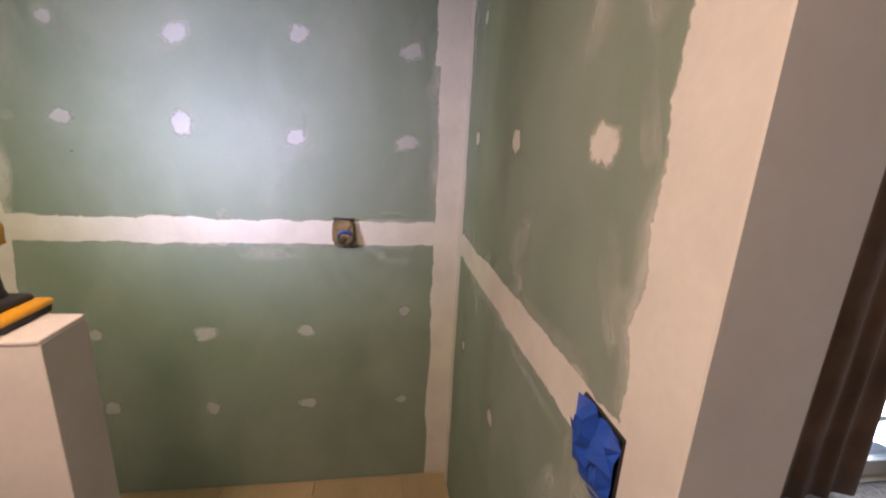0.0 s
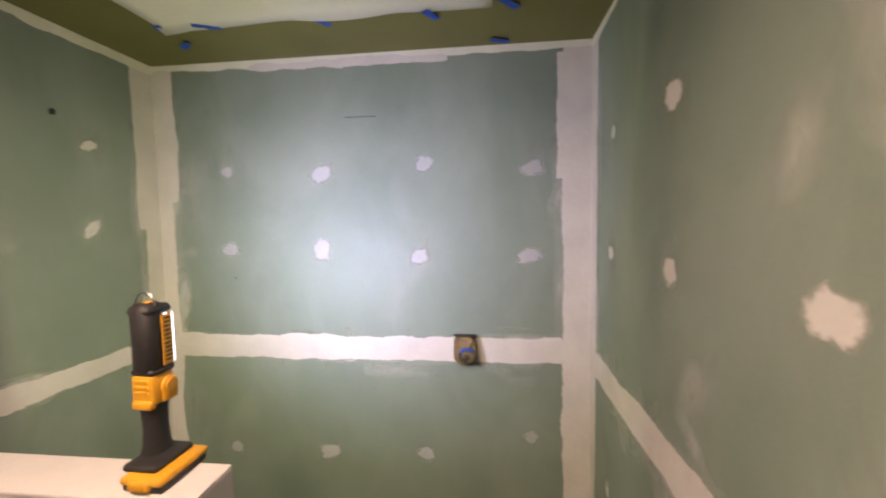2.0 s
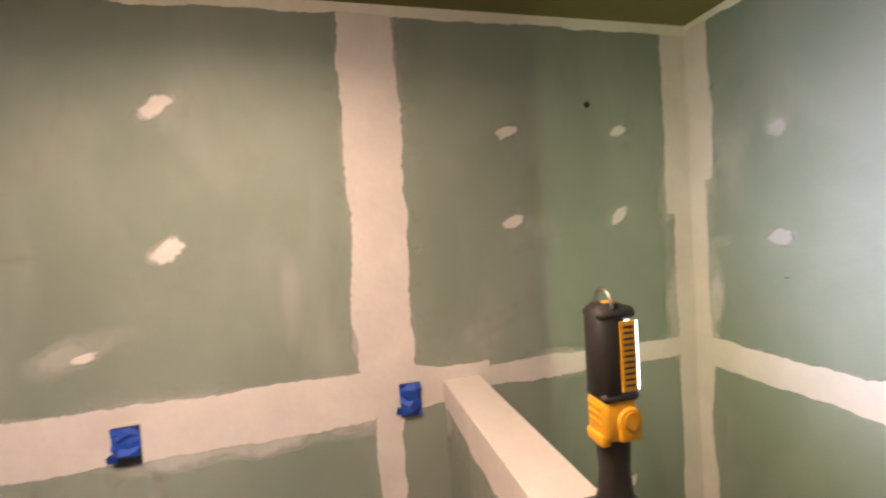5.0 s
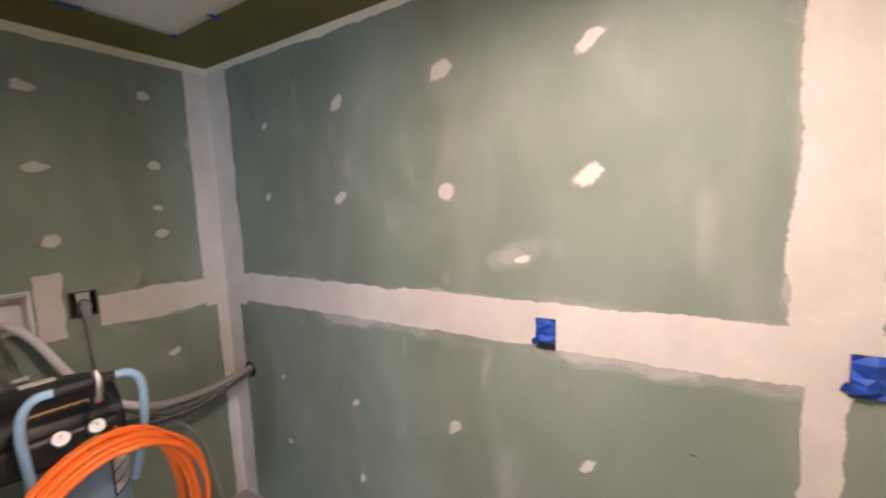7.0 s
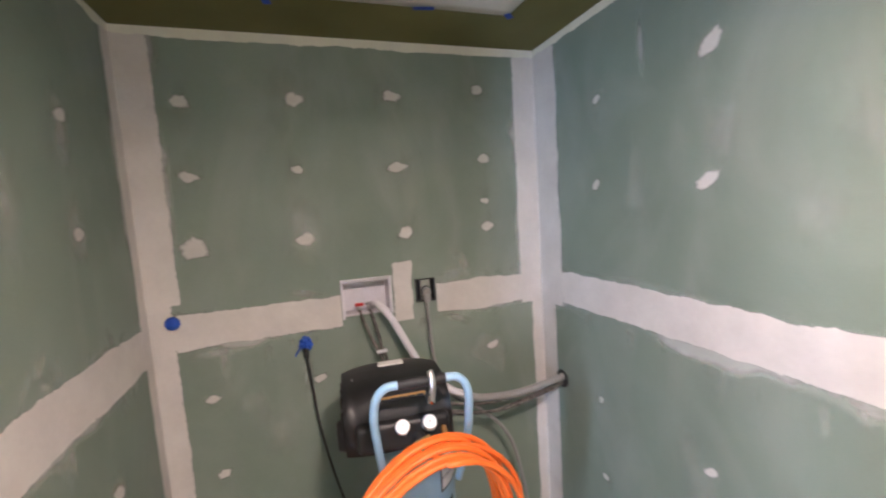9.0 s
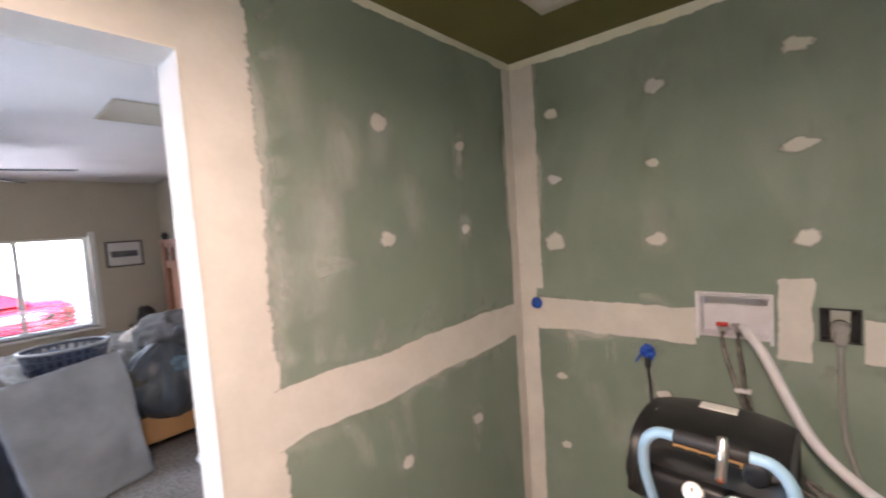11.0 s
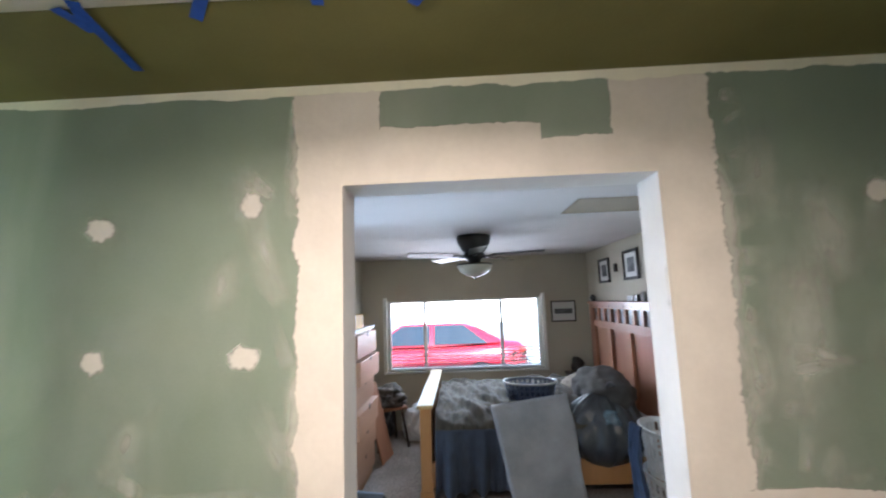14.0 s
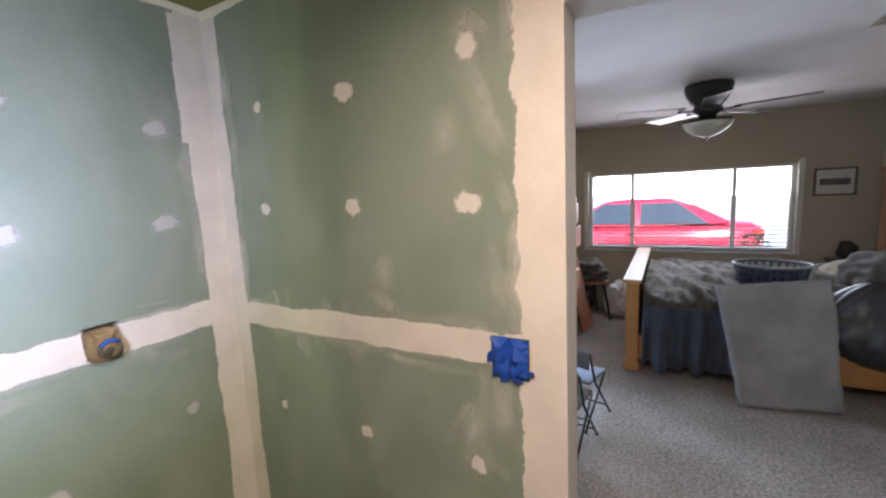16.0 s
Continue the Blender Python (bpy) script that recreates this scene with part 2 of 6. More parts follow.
BLACKEDGE = surf("dark_plastic", (0.02, 0.02, 0.022), rough=0.5, vary=0.1, bump=0.1)
SUBFLOOR = surf("plywood_subfloor", (0.42, 0.31, 0.18), rough=0.8, vary=0.12, scale=5, fine=80, bump=0.2, col2=(0.34, 0.25, 0.14), stretch=(1, 0.2, 1), per_object=0.08)
GREYFLOOR = surf("grey_floor_board", (0.36, 0.35, 0.34), rough=0.8, vary=0.1, scale=6, fine=80, bump=0.15, per_object=0.06)
FRAMING = surf("wall_core", (0.5, 0.45, 0.36), rough=0.9, vary=0.1)
ROOMPAINT = surf("bedroom_wall_paint", (0.50, 0.46, 0.36), rough=0.75, vary=0.03, scale=2, fine=120, bump=0.15, bump_scale=90, col2=(0.46, 0.42, 0.33))
ROOMCEIL = surf("bedroom_ceiling_paint", (0.52, 0.475, 0.46), rough=0.75, vary=0.03, scale=2, fine=120, bump=0.3, bump_scale=45, col2=(0.47, 0.43, 0.415))

dusted(GREENBOARD, (0.44, 0.45, 0.42), 0.26)

# ---- setting ----
X0, X1, Y0, Y1, H = -2.162, -0.367, -1.315, 2.415, 2.44     # the small room
DY0, DY1, DH = 0.124, 1.014, 2.135                          # its doorway
BX0, BX1, BY0, BY1, BH = -0.240, 4.115, -1.03, 2.02, 2.366    # the bedroom
FZ = 0.14                                                   # its floor, one step up
T = 0.013
GAP = 0.0015


def on_wall(w, u, v, off=0.0):
    if w == "north":
        return Vector((u, Y1 - off, v))
    if w == "south":
        return Vector((u, Y0 + off, v))
    if w == "east":
        return Vector((X1 - off, u, v))
    if w == "half":
        return Vector((u, 1.433 - off, v))
    return Vector((X0 + off, u, v))


HOLES = {"south": [(-1.345, -1.126, 1.213, 1.378), (-1.565, -1.468, 1.240, 1.347)]}


def cut(rects, holes):
    """Rectangles left over once the holes are taken out."""
    for h0, h1, g0, g1 in holes:
        left = []
        for u0, u1, v0, v1 in rects:
            a, b, c, d = max(u0, h0), min(u1, h1), max(v0, g0), min(v1, g1)
            if a >= b or c >= d:
                left.append((u0, u1, v0, v1))
                continue
            left += [r for r in ((u0, a, v0, v1), (b, u1, v0, v1), (a, b, v0, c), (a, b, d, v1)) if r[1] - r[0] > 1e-6 and r[3] - r[2] > 1e-6]
        rects = left
    return rects


def wall_box(w, u0, u1, v0, v1, o0, o1, bm=None):
    a, b = on_wall(w, u0, v0, o0), on_wall(w, u1, v1, o1)
    lo = [min(p, q) for p, q in zip(a, b)]
    hi = [max(p, q) for p, q in zip(a, b)]
    return box(lo[0], hi[0], lo[1], hi[1], lo[2], hi[2], bm=bm)


CORE = {
    "north": [(X0 - 0.13, X1 + 0.127, 0, H)],
    "south": [(X0 - 0.13, X1, 0, H)],
    "west": [(Y0, Y1, 0, H)],
    "east": [(Y0 - 0.13, DY0, 0, H), (DY1, Y1, 0, H), (DY0, DY1, DH, H)],
}
BOARDS = {
    "north": [(X0, X1, 0, 1.255), (X0, X1, 1.255, H)],
    "south": [(X0, X1, 0, 1.24), (X0, X1, 1.24, H)],
    "west": [(Y0, 1.25, 0, 1.26), (Y0, 1.25, 1.26, H), (1.25, Y1, 0, 1.27), (1.25, Y1, 1.27, H)],
    "east": [(Y0, DY0, 0, 1.21), (Y0, DY0, 1.21, H), (DY1, Y1, 0, 1.235), (DY1, Y1, 1.235, H), (DY0, DY1, DH, H)],
}
WALLS = {}
for w in CORE:
    bm = None
    for u0, u1, v0, v1 in cut(CORE[w], HOLES.get(w, ())):
        depth = -0.127 if w == "east" else -0.13
        bm = wall_box(w, u0, u1, v0, v1, -T, depth, bm)
    WALLS[w] = structure("wall_" + w, bm, FRAMING, "unpainted green drywall with white taped joints", "wall")
    for u0, u1, v0, v1 in BOARDS[w]:
        bm = None
        for r in cut([(u0 + GAP, u1 - GAP, v0 + GAP, v1 - GAP)], HOLES.get(w, ())):
            bm = wall_box(w, *r, 0, -T + 0.0005, bm)
        part("drywall_sheet", bm, GREENBOARD, WALLS[w])


# half wall
half = structure("half_wall", box(X0, -1.296, 1.433, 1.547, 0, 1.275), GREENBOARD, "half wall of green drywall with white skimmed top and end", "half wall")
WALLS["half"] = half
part("skimmed_top", box(X0 + 0.002, -1.293, 1.429, 1.550, 1.270, 1.279, 0.003), PLASTER, half, "smooth white compound on the top")
part("skimmed_end", box(-1.2965, -1.2925, 1.430, 1.5495, 0, 1.2715, 0.0015), PLASTER, half, "smooth white compound on the end")

# -- joint compound: bands, spots and thin smears lying on the boards --
def coat_mesh(name, verts, faces, coats, material, parent):
    me = bpy.data.meshes.new(name)
    me.from_pydata(verts, [], faces)
    at = me.attributes.new("coat", "FLOAT", "POINT")
    at.data.foreach_set("value", coats)
    me.materials.append(material)
    me.polygons.foreach_set("use_smooth", [True] * len(me.polygons))
    ob = new(name, me)
    ob.parent = parent
    return ob


LAYER = {}


def layer(w, kind, start, step):
    """A lift of its own for each coat on a wall, so that no two lie in one plane."""
    LAYER[w, kind] = LAYER.get((w, kind), 0) + 1
    return start + step * LAYER[w, kind]


def band(w, u0, u1, v0, v1, seed, along="u", ragged=0.010, soft=(1, 1), ends=(0, 0), material=None, name="joint_band", feather=0.014):
    """A trowelled strip. soft: whether its two long edges thin out; ends: whether its ends do."""
    lift = layer(w, "coat", 0.00015, 0.00001) if name == "first_coat" else layer(w, "band", 0.0010, 0.00003)
    length = (u1 - u0) if along == "u" else (v1 - v0)
    n = max(8, int(length / 0.007))
    lo, hi = (v0, v1) if along == "u" else (u0, u1)
    a0 = u0 if along == "u" else v0
    verts, faces, coats = [], [], []
    m = 6
    feather = min(feather, (hi - lo) / 6)
    flat = 0.0 if name == "first_coat" else 1.0
    for i in range(n + 1):
        s = a0 + length * i / n
        fine = 0.5 * min(ragged, 0.007)
        e0 = lo - soft[0] * (ragged * (1.5 * n3(s * 3.6, seed, 1) + 0.8 * n3(s * 13, seed, 2)) + fine * n3(s * 58, seed, 3) + 0.004)
        e1 = hi + soft[1] * (ragged * (1.5 * n3(s * 3.6, seed, 5) + 0.8 * n3(s * 13, seed, 6)) + fine * n3(s * 58, seed, 7) + 0.004)
        cols = [e0, e0 + feather, e0 + 2 * feather, (e0 + e1) / 2, e1 - 2 * feather, e1 - feather, e1]
        ce = [1 - soft[0], 0.62 if soft[0] else 1, 1, 1, 1, 0.62 if soft[1] else 1, 1 - soft[1]]
        for c, k in zip(cols, ce):
            d0, d1 = i / n * length, (1 - i / n) * length
            if name == "first_coat":
                k *= min(1.0, max(0.0, 0.62 + 1.9 * n3(s * 1.9, seed, 9 + (c > (e0 + e1) / 2) * 5)))
            if ends[0]:
                k = min(k, d0 / 0.03)
            if ends[1]:
                k = min(k, d1 / 0.03)
            p = on_wall(w, s, c, lift + flat * 0.0003 * k) if along == "u" else on_wall(w, c, s, lift + flat * 0.0003 * k)
            verts.append(p)
            coats.append(min(k, 1.0) * 1.25)
    for i in range(n):
        for j in range(m):
            q = i * (m + 1) + j
            faces.append((q, q + 1, q + m + 2, q + m + 1))
    return coat_mesh(name, verts, faces, coats, material or MUD, WALLS[w])


def spot(w, u, v, ru, rv, seed, turn=0.0, material=None, off=0.0, name="screw_spot", wild=0.55, peak=1.3):
    """A dab of compound with an uneven outline."""
    lift = layer(w, "smear", 0.0004, 0.000005) if material == SMEAR else layer(w, "spot", 0.0018, 0.000006)
    bulge = 0.0 if material == SMEAR else 0.0006
    seg, rings = 22, 5
    verts, faces, coats = [on_wall(w, u, v, lift + bulge)], [], [peak]
    ct, st = math.cos(radians(turn)), math.sin(radians(turn))
    for r in range(1, rings + 1):
        f = r / rings
        for k in range(seg):
            a = 2 * math.pi * k / seg
            g = f * (1 + f * wild * (1.25 * n3(math.cos(a) * 0.9 + seed, math.sin(a) * 0.9, seed * 1.7) + 0.7 * n3(math.cos(a) * 3 + seed, math.sin(a) * 3, 4.1)))
            x, y = ru * g * math.cos(a), rv * g * math.sin(a)
            verts.append(on_wall(w, u + ct * x - st * y, v + st * x + ct * y, lift + bulge * (1 - f)))
            coats.append(peak * (1 - f) ** 0.8 if peak < 1 else min(1.3, 1.65 * (1 - f)))
    for k in range(seg):
        faces.append((0, 1 + k, 1 + (k + 1) % seg))
    for r in range(rings - 1):
        for k in range(seg):
            a, b = 1 + r * seg + k, 1 + r * seg + (k + 1) % seg
            faces.append((a, a + seg, b + seg, b))
    return coat_mesh(name, verts, faces, coats, material or DAB, WALLS[w])


def smear(w, u, v, ru, rv, seed, turn=0.0, peak=0.9):
    return spot(w, u, v, ru, rv, seed, turn, SMEAR, -0.0022, "thin_smear", 0.45, peak)


# north wall
band("north", X0, X1, 1.200, 1.309, 1)
band("north", X0, -2.092, 0, H, 2, "v", soft=(0, 1))
band("north", X0, -2.062, 1.86, H, 3, "v", soft=(0, 1), ends=(1, 0))
band("north", -0.478, X1, 0, H, 4, "v", soft=(1, 0), ragged=0.007)
band("north", -0.500, X1, 1.93, 2.40, 5, "v", soft=(1, 0), ragged=0.006)
band("north", X0, X1, 2.412, H, 6, ragged=0.010, soft=(1, 0), material=CAULK)
band("north", -1.75, -0.9, 2.395, 2.43, 7, ragged=0.012, ends=(1, 1))
# south wall
band("south", X0, -1.572, 1.168, 1.320, 11)
band("south", -1.458, -1.360, 1.160, 1.452, 18, "v", soft=(1, 1), ends=(0, 1), ragged=0.010, feather=0.012)
band("south", -1.117, X1, 1.168, 1.320, 19)
band("south", X0, -2.035, 1.16, H, 12, "v", soft=(0, 1), ragged=0.006)
band("south", X0, -2.098, 0, 1.22, 13, "v", soft=(0, 1), ragged=0.005)
band("south", -0.492, X1, 1.36, H, 14, "v", soft=(1, 0), ragged=0.006)
band("south", -0.458, X1, 0, 1.40, 15, "v", soft=(1, 0), ragged=0.005)
band("south", X0, X1, 2.402, H, 16, soft=(1, 0), material=CAULK)
# east wall
band("east", DY1 + 0.1, Y1, 1.178, 1.285, 21, ends=(0, 0))
band("east", 2.325, Y1, 0, H, 22, "v", soft=(1, 0), ragged=0.007)
band("east", DY1 - 0.0, 1.150, 0, H, 23, "v", soft=(0, 1), ragged=0.018, feather=0.030)
band("east", -0.046, DY0, 0, H, 24, "v", soft=(1, 0), ragged=0.017, feather=0.026)
band("east", 0.44, DY1 + 0.03, DH, 2.300, 25, soft=(0, 1), ragged=0.010)
band("east", DY0 - 0.03, 0.46, DH, 2.252, 41, soft=(0, 1), ragged=0.008)
band("east", DY0 - 0.01, 0.243, 2.20, H, 26, "v", soft=(0, 1), ragged=0.008)
band("east", 0.895, DY1 + 0.02, 2.20, H, 27, "v", soft=(1, 0), ragged=0.010)
band("east", Y0, -0.02, 1.130, 1.298, 28, ragged=0.009)
band("east", Y0, -1.235, 0, H, 29, "v", soft=(0, 1), ragged=0.006)
band("east", Y0, Y1, 2.412, H, 30, soft=(1, 0), material=CAULK)
# west wall
band("west", Y0, 1.25, 1.178, 1.340, 31, ragged=0.009)
band("west", 1.22, Y1, 1.232, 1.308, 32, ragged=0.007)
band("west", 1.168, 1.350, 1.29, H, 33, "v", ragged=0.013)
band("west", 1.205, 1.300, 0, 1.31, 34, "v", ragged=0.012)
band("west", 1.22, 1.60, 1.20, 1.335, 40, ragged=0.012, ends=(1, 1))
band("west", 2.330, Y1, 0, H, 35, "v", soft=(1, 0), ragged=0.008)
band("west", 2.300, Y1, 1.75, H, 36, "v", soft=(1, 0), ragged=0.008, ends=(1, 0))
band("west", Y0, -1.125, 1.16, H, 37, "v", soft=(0, 1), ragged=0.010)
band("west", Y0, -1.185, 0, 1.22, 38, "v", soft=(0, 1), ragged=0.006)
band("west", Y0, Y1, 2.406, H, 39, soft=(1, 0), material=CAULK)

COATS = [("west", Y0, 1.24, 1.128, 1.356), ("west", 1.34, Y1, 1.222, 1.322), ("south", X0, -1.575, 1.145, 1.340), ("south", -1.115, X1, 1.150, 1.335), ("east", Y0, -0.03, 1.100, 1.312),
         ("east", 1.14, Y1, 1.150, 1.300), ("north", X0, X1, 1.180, 1.322)]
for k, (w, u0, u1, v0, v1) in enumerate(COATS):
    band(w, u0, u1, v0, v1, 80 + k, ragged=0.022, material=COAT, name="first_coat", feather=0.022)
for k, (w, u0, u1) in enumerate([("north", X0, -2.045), ("north", -0.525, X1), ("south", X0, -2.01), ("south", -0.515, X1), ("east", 2.285, Y1), ("east", Y0, -1.205), ("west", 1.150, 1.375), ("west", 2.275, Y1), ("west", Y0, -1.105), ("east", -0.085, DY0), ("east", DY1, 1.185)]):
    band(w, u0, u1, 1.22, 2.42, 120 + k, "v", ragged=0.020, material=COAT, name="first_coat", feather=0.022)

SPOTS = {
    "north": [(-1.846, 1.99, .9), (-1.438, 1.972, 1.3), (-1.008, 2.006, 1), (-0.592, 1.975, 1.2), (-1.849, 1.668, 1), (-1.444, 1.660, 1.2), (-1.035, 1.635, 1.2), (-0.600, 1.635, 1.3),
              (-1.862, 0.804, 1), (-1.437, 0.803, 1.3), (-1.022, 0.811, 1), (-0.594, 0.897, .9), (-1.846, 0.451, 1), (-1.441, 0.437, 1), (-1.024, 0.445, 1), (-0.601, 0.442, .8)],
    "south": [(-1.000, 2.174, 1.1), (-0.988, 1.884, .7), (-0.992, 1.587, 1.2), (-1.420, 2.202, 1.1), (-1.430, 1.883, 1.1), (-1.440, 1.575, 1.1), (-1.846, 2.240, 1), (-1.858, 1.912, .9), (-1.862, 1.578, 1), (-1.855, 1.704, .6),
              (-0.570, 2.164, .9), (-0.569, 1.869, .9), (-0.566, 1.574, 1.3), (-1.862, 0.965, .9), (-0.996, 0.953, .8), (-0.566, 0.945, .7), (-0.574, 0.609, .7)],
    "east": [(1.716, 2.032, 1), (1.714, 1.659, 1.1), (1.290, 1.660, 1.15), (1.272, 2.082, 1.1), (2.137, 2.042, .8), (2.148, 1.663, .9), (2.159, 0.856, .6), (1.727, 0.843, .9), (1.286, 0.840, .9), (1.73, 0.44, .8), (1.29, 0.43, .8),
             (-0.450, 2.047, 1), (-0.886, 2.016, .8), (-0.459, 1.666, 1.1), (-0.889, 1.673, .8), (-0.895, 0.861, .9), (-0.471, 0.875, .9), (-0.89, 0.45, .8)],
    "west": [(-0.345, 2.112, 1.2), (-0.860, 1.736, 1), (-0.354, 1.716, 1.3), (0.184, 1.714, 1.4), (-0.861, 0.798, .8), (-0.343, 0.778, .9), (-0.846, 0.445, .7), (0.184, 0.805, 1.2), (-0.329, 0.410, .8), (0.180, 2.147, 1.5),
             (0.693, 2.134, 1.4), (0.694, 1.741, 1.4), (1.689, 2.060, 1.1), (2.112, 2.062, 1.1), (1.701, 1.765, 1.2), (2.104, 1.766, 1.1), (-0.84, 2.08, .8), (0.69, 0.80, 1), (1.70, 0.80, 1), (2.10, 0.80, 1)],
}
for w in SPOTS:
    for k, (u, v, size) in enumerate(SPOTS[w]):
        rnd = random.Random(k * 7 + len(w))
        size *= 0.78 if w == "west" else 1.0
        tilt = {"west": 38, "south": -8, "east": 12, "north": 0}[w]
        long = 1.18 if tilt > 30 else 1.08 if tilt < 0 else 1.0
        if w != "north" or k % 3 == 0:      # sanded film round the dab
            smear(w, u + rnd.uniform(-.02, .02), v + rnd.uniform(-.03, .03), 0.10 * size * rnd.uniform(0.8, 1.3), 0.13 * size * rnd.uniform(0.8, 1.4), 500 + k, rnd.uniform(-25, 25), rnd.uniform(0.4, 0.66))
        spot(w, u, v, 0.050 * long * size * rnd.uniform(0.85, 1.2), 0.046 / long * size * rnd.uniform(0.7, 1.1), k + len(w) * 20, tilt + rnd.uniform(-22, 22), THINDAB if w == "north" else DAB)

# larger dabs and thin smears, where the trowel was wiped
spot("west", 0.425, 1.485, 0.130, 0.060, 301, 10, SMEAR, 0, "joint_patch", 0.6, 1.25)
spot("west", 0.47, 1.478, 0.050, 0.020, 302, 15, DAB, -0.001, "joint_patch", 0.7)
spot("west", 0.585, 1.520, 0.045, 0.055, 304, 40, SMEAR, 0, "joint_patch", 0.6, 0.9)
spot("west", -0.61, 2.21, 0.028, 0.155, 303, 3, SMEAR, 0, "joint_patch", 0.15, 1.2)
SMEARS = {
    "north": [(-2.0, 1.95, .10, .25, 0), (-1.93, 2.0, .05, .2, 8), (-0.56, 2.05, .06, .12, 0), (-0.62, 1.13, .12, .03, 0), (-1.15, 1.15, .25, .03, 0), (-0.70, 1.155, .05, .035, -10), (-2.06, 1.0, .03, .15, 0)],
    "south": [(-0.60, 1.14, .16, .03, 0), (-0.78, 1.09, .015, .07, 6), (-1.62, 1.155, .14, .045, 0), (-1.0, 1.335, .08, .03, 0), (-1.66, 1.36, .14, .03, 0), (-1.9, 0.9, .08, .12, 0), (-0.95, .98, .04, .1, 10), (-0.80, .75, .1, .15, 0)],
    "east": [(-0.10, 1.60, .10, .20, 0), (-0.60, 1.75, .10, .20, 0), (1.23, 1.95, .06, .20, -20), (1.20, 1.47, .035, .17, -24), (1.27, 2.13, .10, .04, 20), (1.36, 1.85, .08, .14, 30), (1.20, 1.05, .06, .2, 0), (1.45, 1.30, .3, .03, -2), (1.5, 1.145, .28, .03, 4), (1.60, 1.45, .08, .15, 35), (1.30, 0.95, .05, .2, 20), (2.30, 1.9, .05, .4, 0),
             (-0.20, 1.70, .16, .28, 0), (-0.14, 2.12, .10, .18, 20), (-0.32, 1.95, .16, .2, 0), (-0.45, 1.98, .10, .17, 0), (-0.88, 1.67, .06, .11, 0), (-0.88, 1.97, .05, .12, 0), (-0.23, 1.36, .04, .07, 30), (-0.55, 1.33, .02, .07, 35), (-0.26, 1.62, .13, .03, 20), (-0.3, 1.0, .05, .2, -20), (-0.5, 1.0, .04, .2, -15)],
    "west": [(0.34, 1.745, .09, .022, 0), (0.0, 1.95, .10, .16, 10), (-0.05, 1.62, .10, .10, 0), (-0.30, 1.88, .03, .12, -25), (-0.35, .68, .05, .14, 0), (-0.33, .45, .06, .10, 0), (0.12, .80, .10, .12, 0), (-0.05, 1.08, .02, .07, 0), (0.62, 1.03, .025, .10, 0), (0.50, 1.36, .12, .025, 0), (0.20, 1.135, .14, .03, 0), (0.08, 1.74, .12, .07, 0), (0.25, 1.9, .15, .3, 0), (-0.35, 1.9, .10, .25, 15), (0.55, 1.53, .10, .05, 20), (0.62, 1.9, .2, .25, 0), (1.75, 1.74, .15, .10, -12), (1.48, 1.42, .18, .07, -10), (2.28, 1.9, .06, .30, 0), (0.3, 1.15, .25, .03, 0), (-0.4, .72, .06, .2, 0), (-0.2, 1.1, .02, .08, 0), (0.45, 1.08, .05, .12, 0), (0.63, 1.05, .02, .12, 0), (0.4, .6, .1, .25, 0), (-0.10, .75, .08, .2, 0), (1.0, 1.6, .08, .25, 0), (1.43, 1.36, .16, .06, -8), (-0.7, 1.35, .4, .03, 0), (-0.85, 2.0, .04, .18, 8)],
}
for w in SMEARS:
    for k, (u, v, ru, rv, turn) in enumerate(SMEARS[w]):
        smear(w, u, v, ru, rv, 60 + k + len(w) * 3, turn, {"west": 0.64, "east": 0.92}.get(w, 0.76))

def wipe(w, u, v, length, width, turn, seed, peak=0.9):
    """One stroke of the knife: straight sides, thinning out along its run."""
    lift = layer(w, "smear", 0.0004, 0.000005)
    ct, st = math.cos(radians(turn)), math.sin(radians(turn))
    n, m = 16, 8
    verts, faces, coats = [], [], []
    for i in range(n + 1):
        for j in range(m + 1):
            a, c = i / n, j / m - 0.5
            x, y = length * (a + 0.06 * n3(c * 4, seed)), width * c * (1 + 0.25 * n3(a * 2, seed, 1))
            verts.append(on_wall(w, u + ct * x - st * y, v + st * x + ct * y, lift))
            coats.append(peak * min(1, a * 5 + 0.2) * (1 - a) ** 0.7 * (1.0 if 1 < j < m - 1 else 0.75 if 0 < j < m else 0.0) * (0.75 + 0.5 * abs(n3(c * 7, seed, 4))))
    for i in range(n):
        for j in range(m):
            q = i * (m + 1) + j
            faces.append((q, q + 1, q + m + 2, q + m + 1))
    return coat_mesh("knife_stroke", verts, faces, coats, SMEAR, WALLS[w])


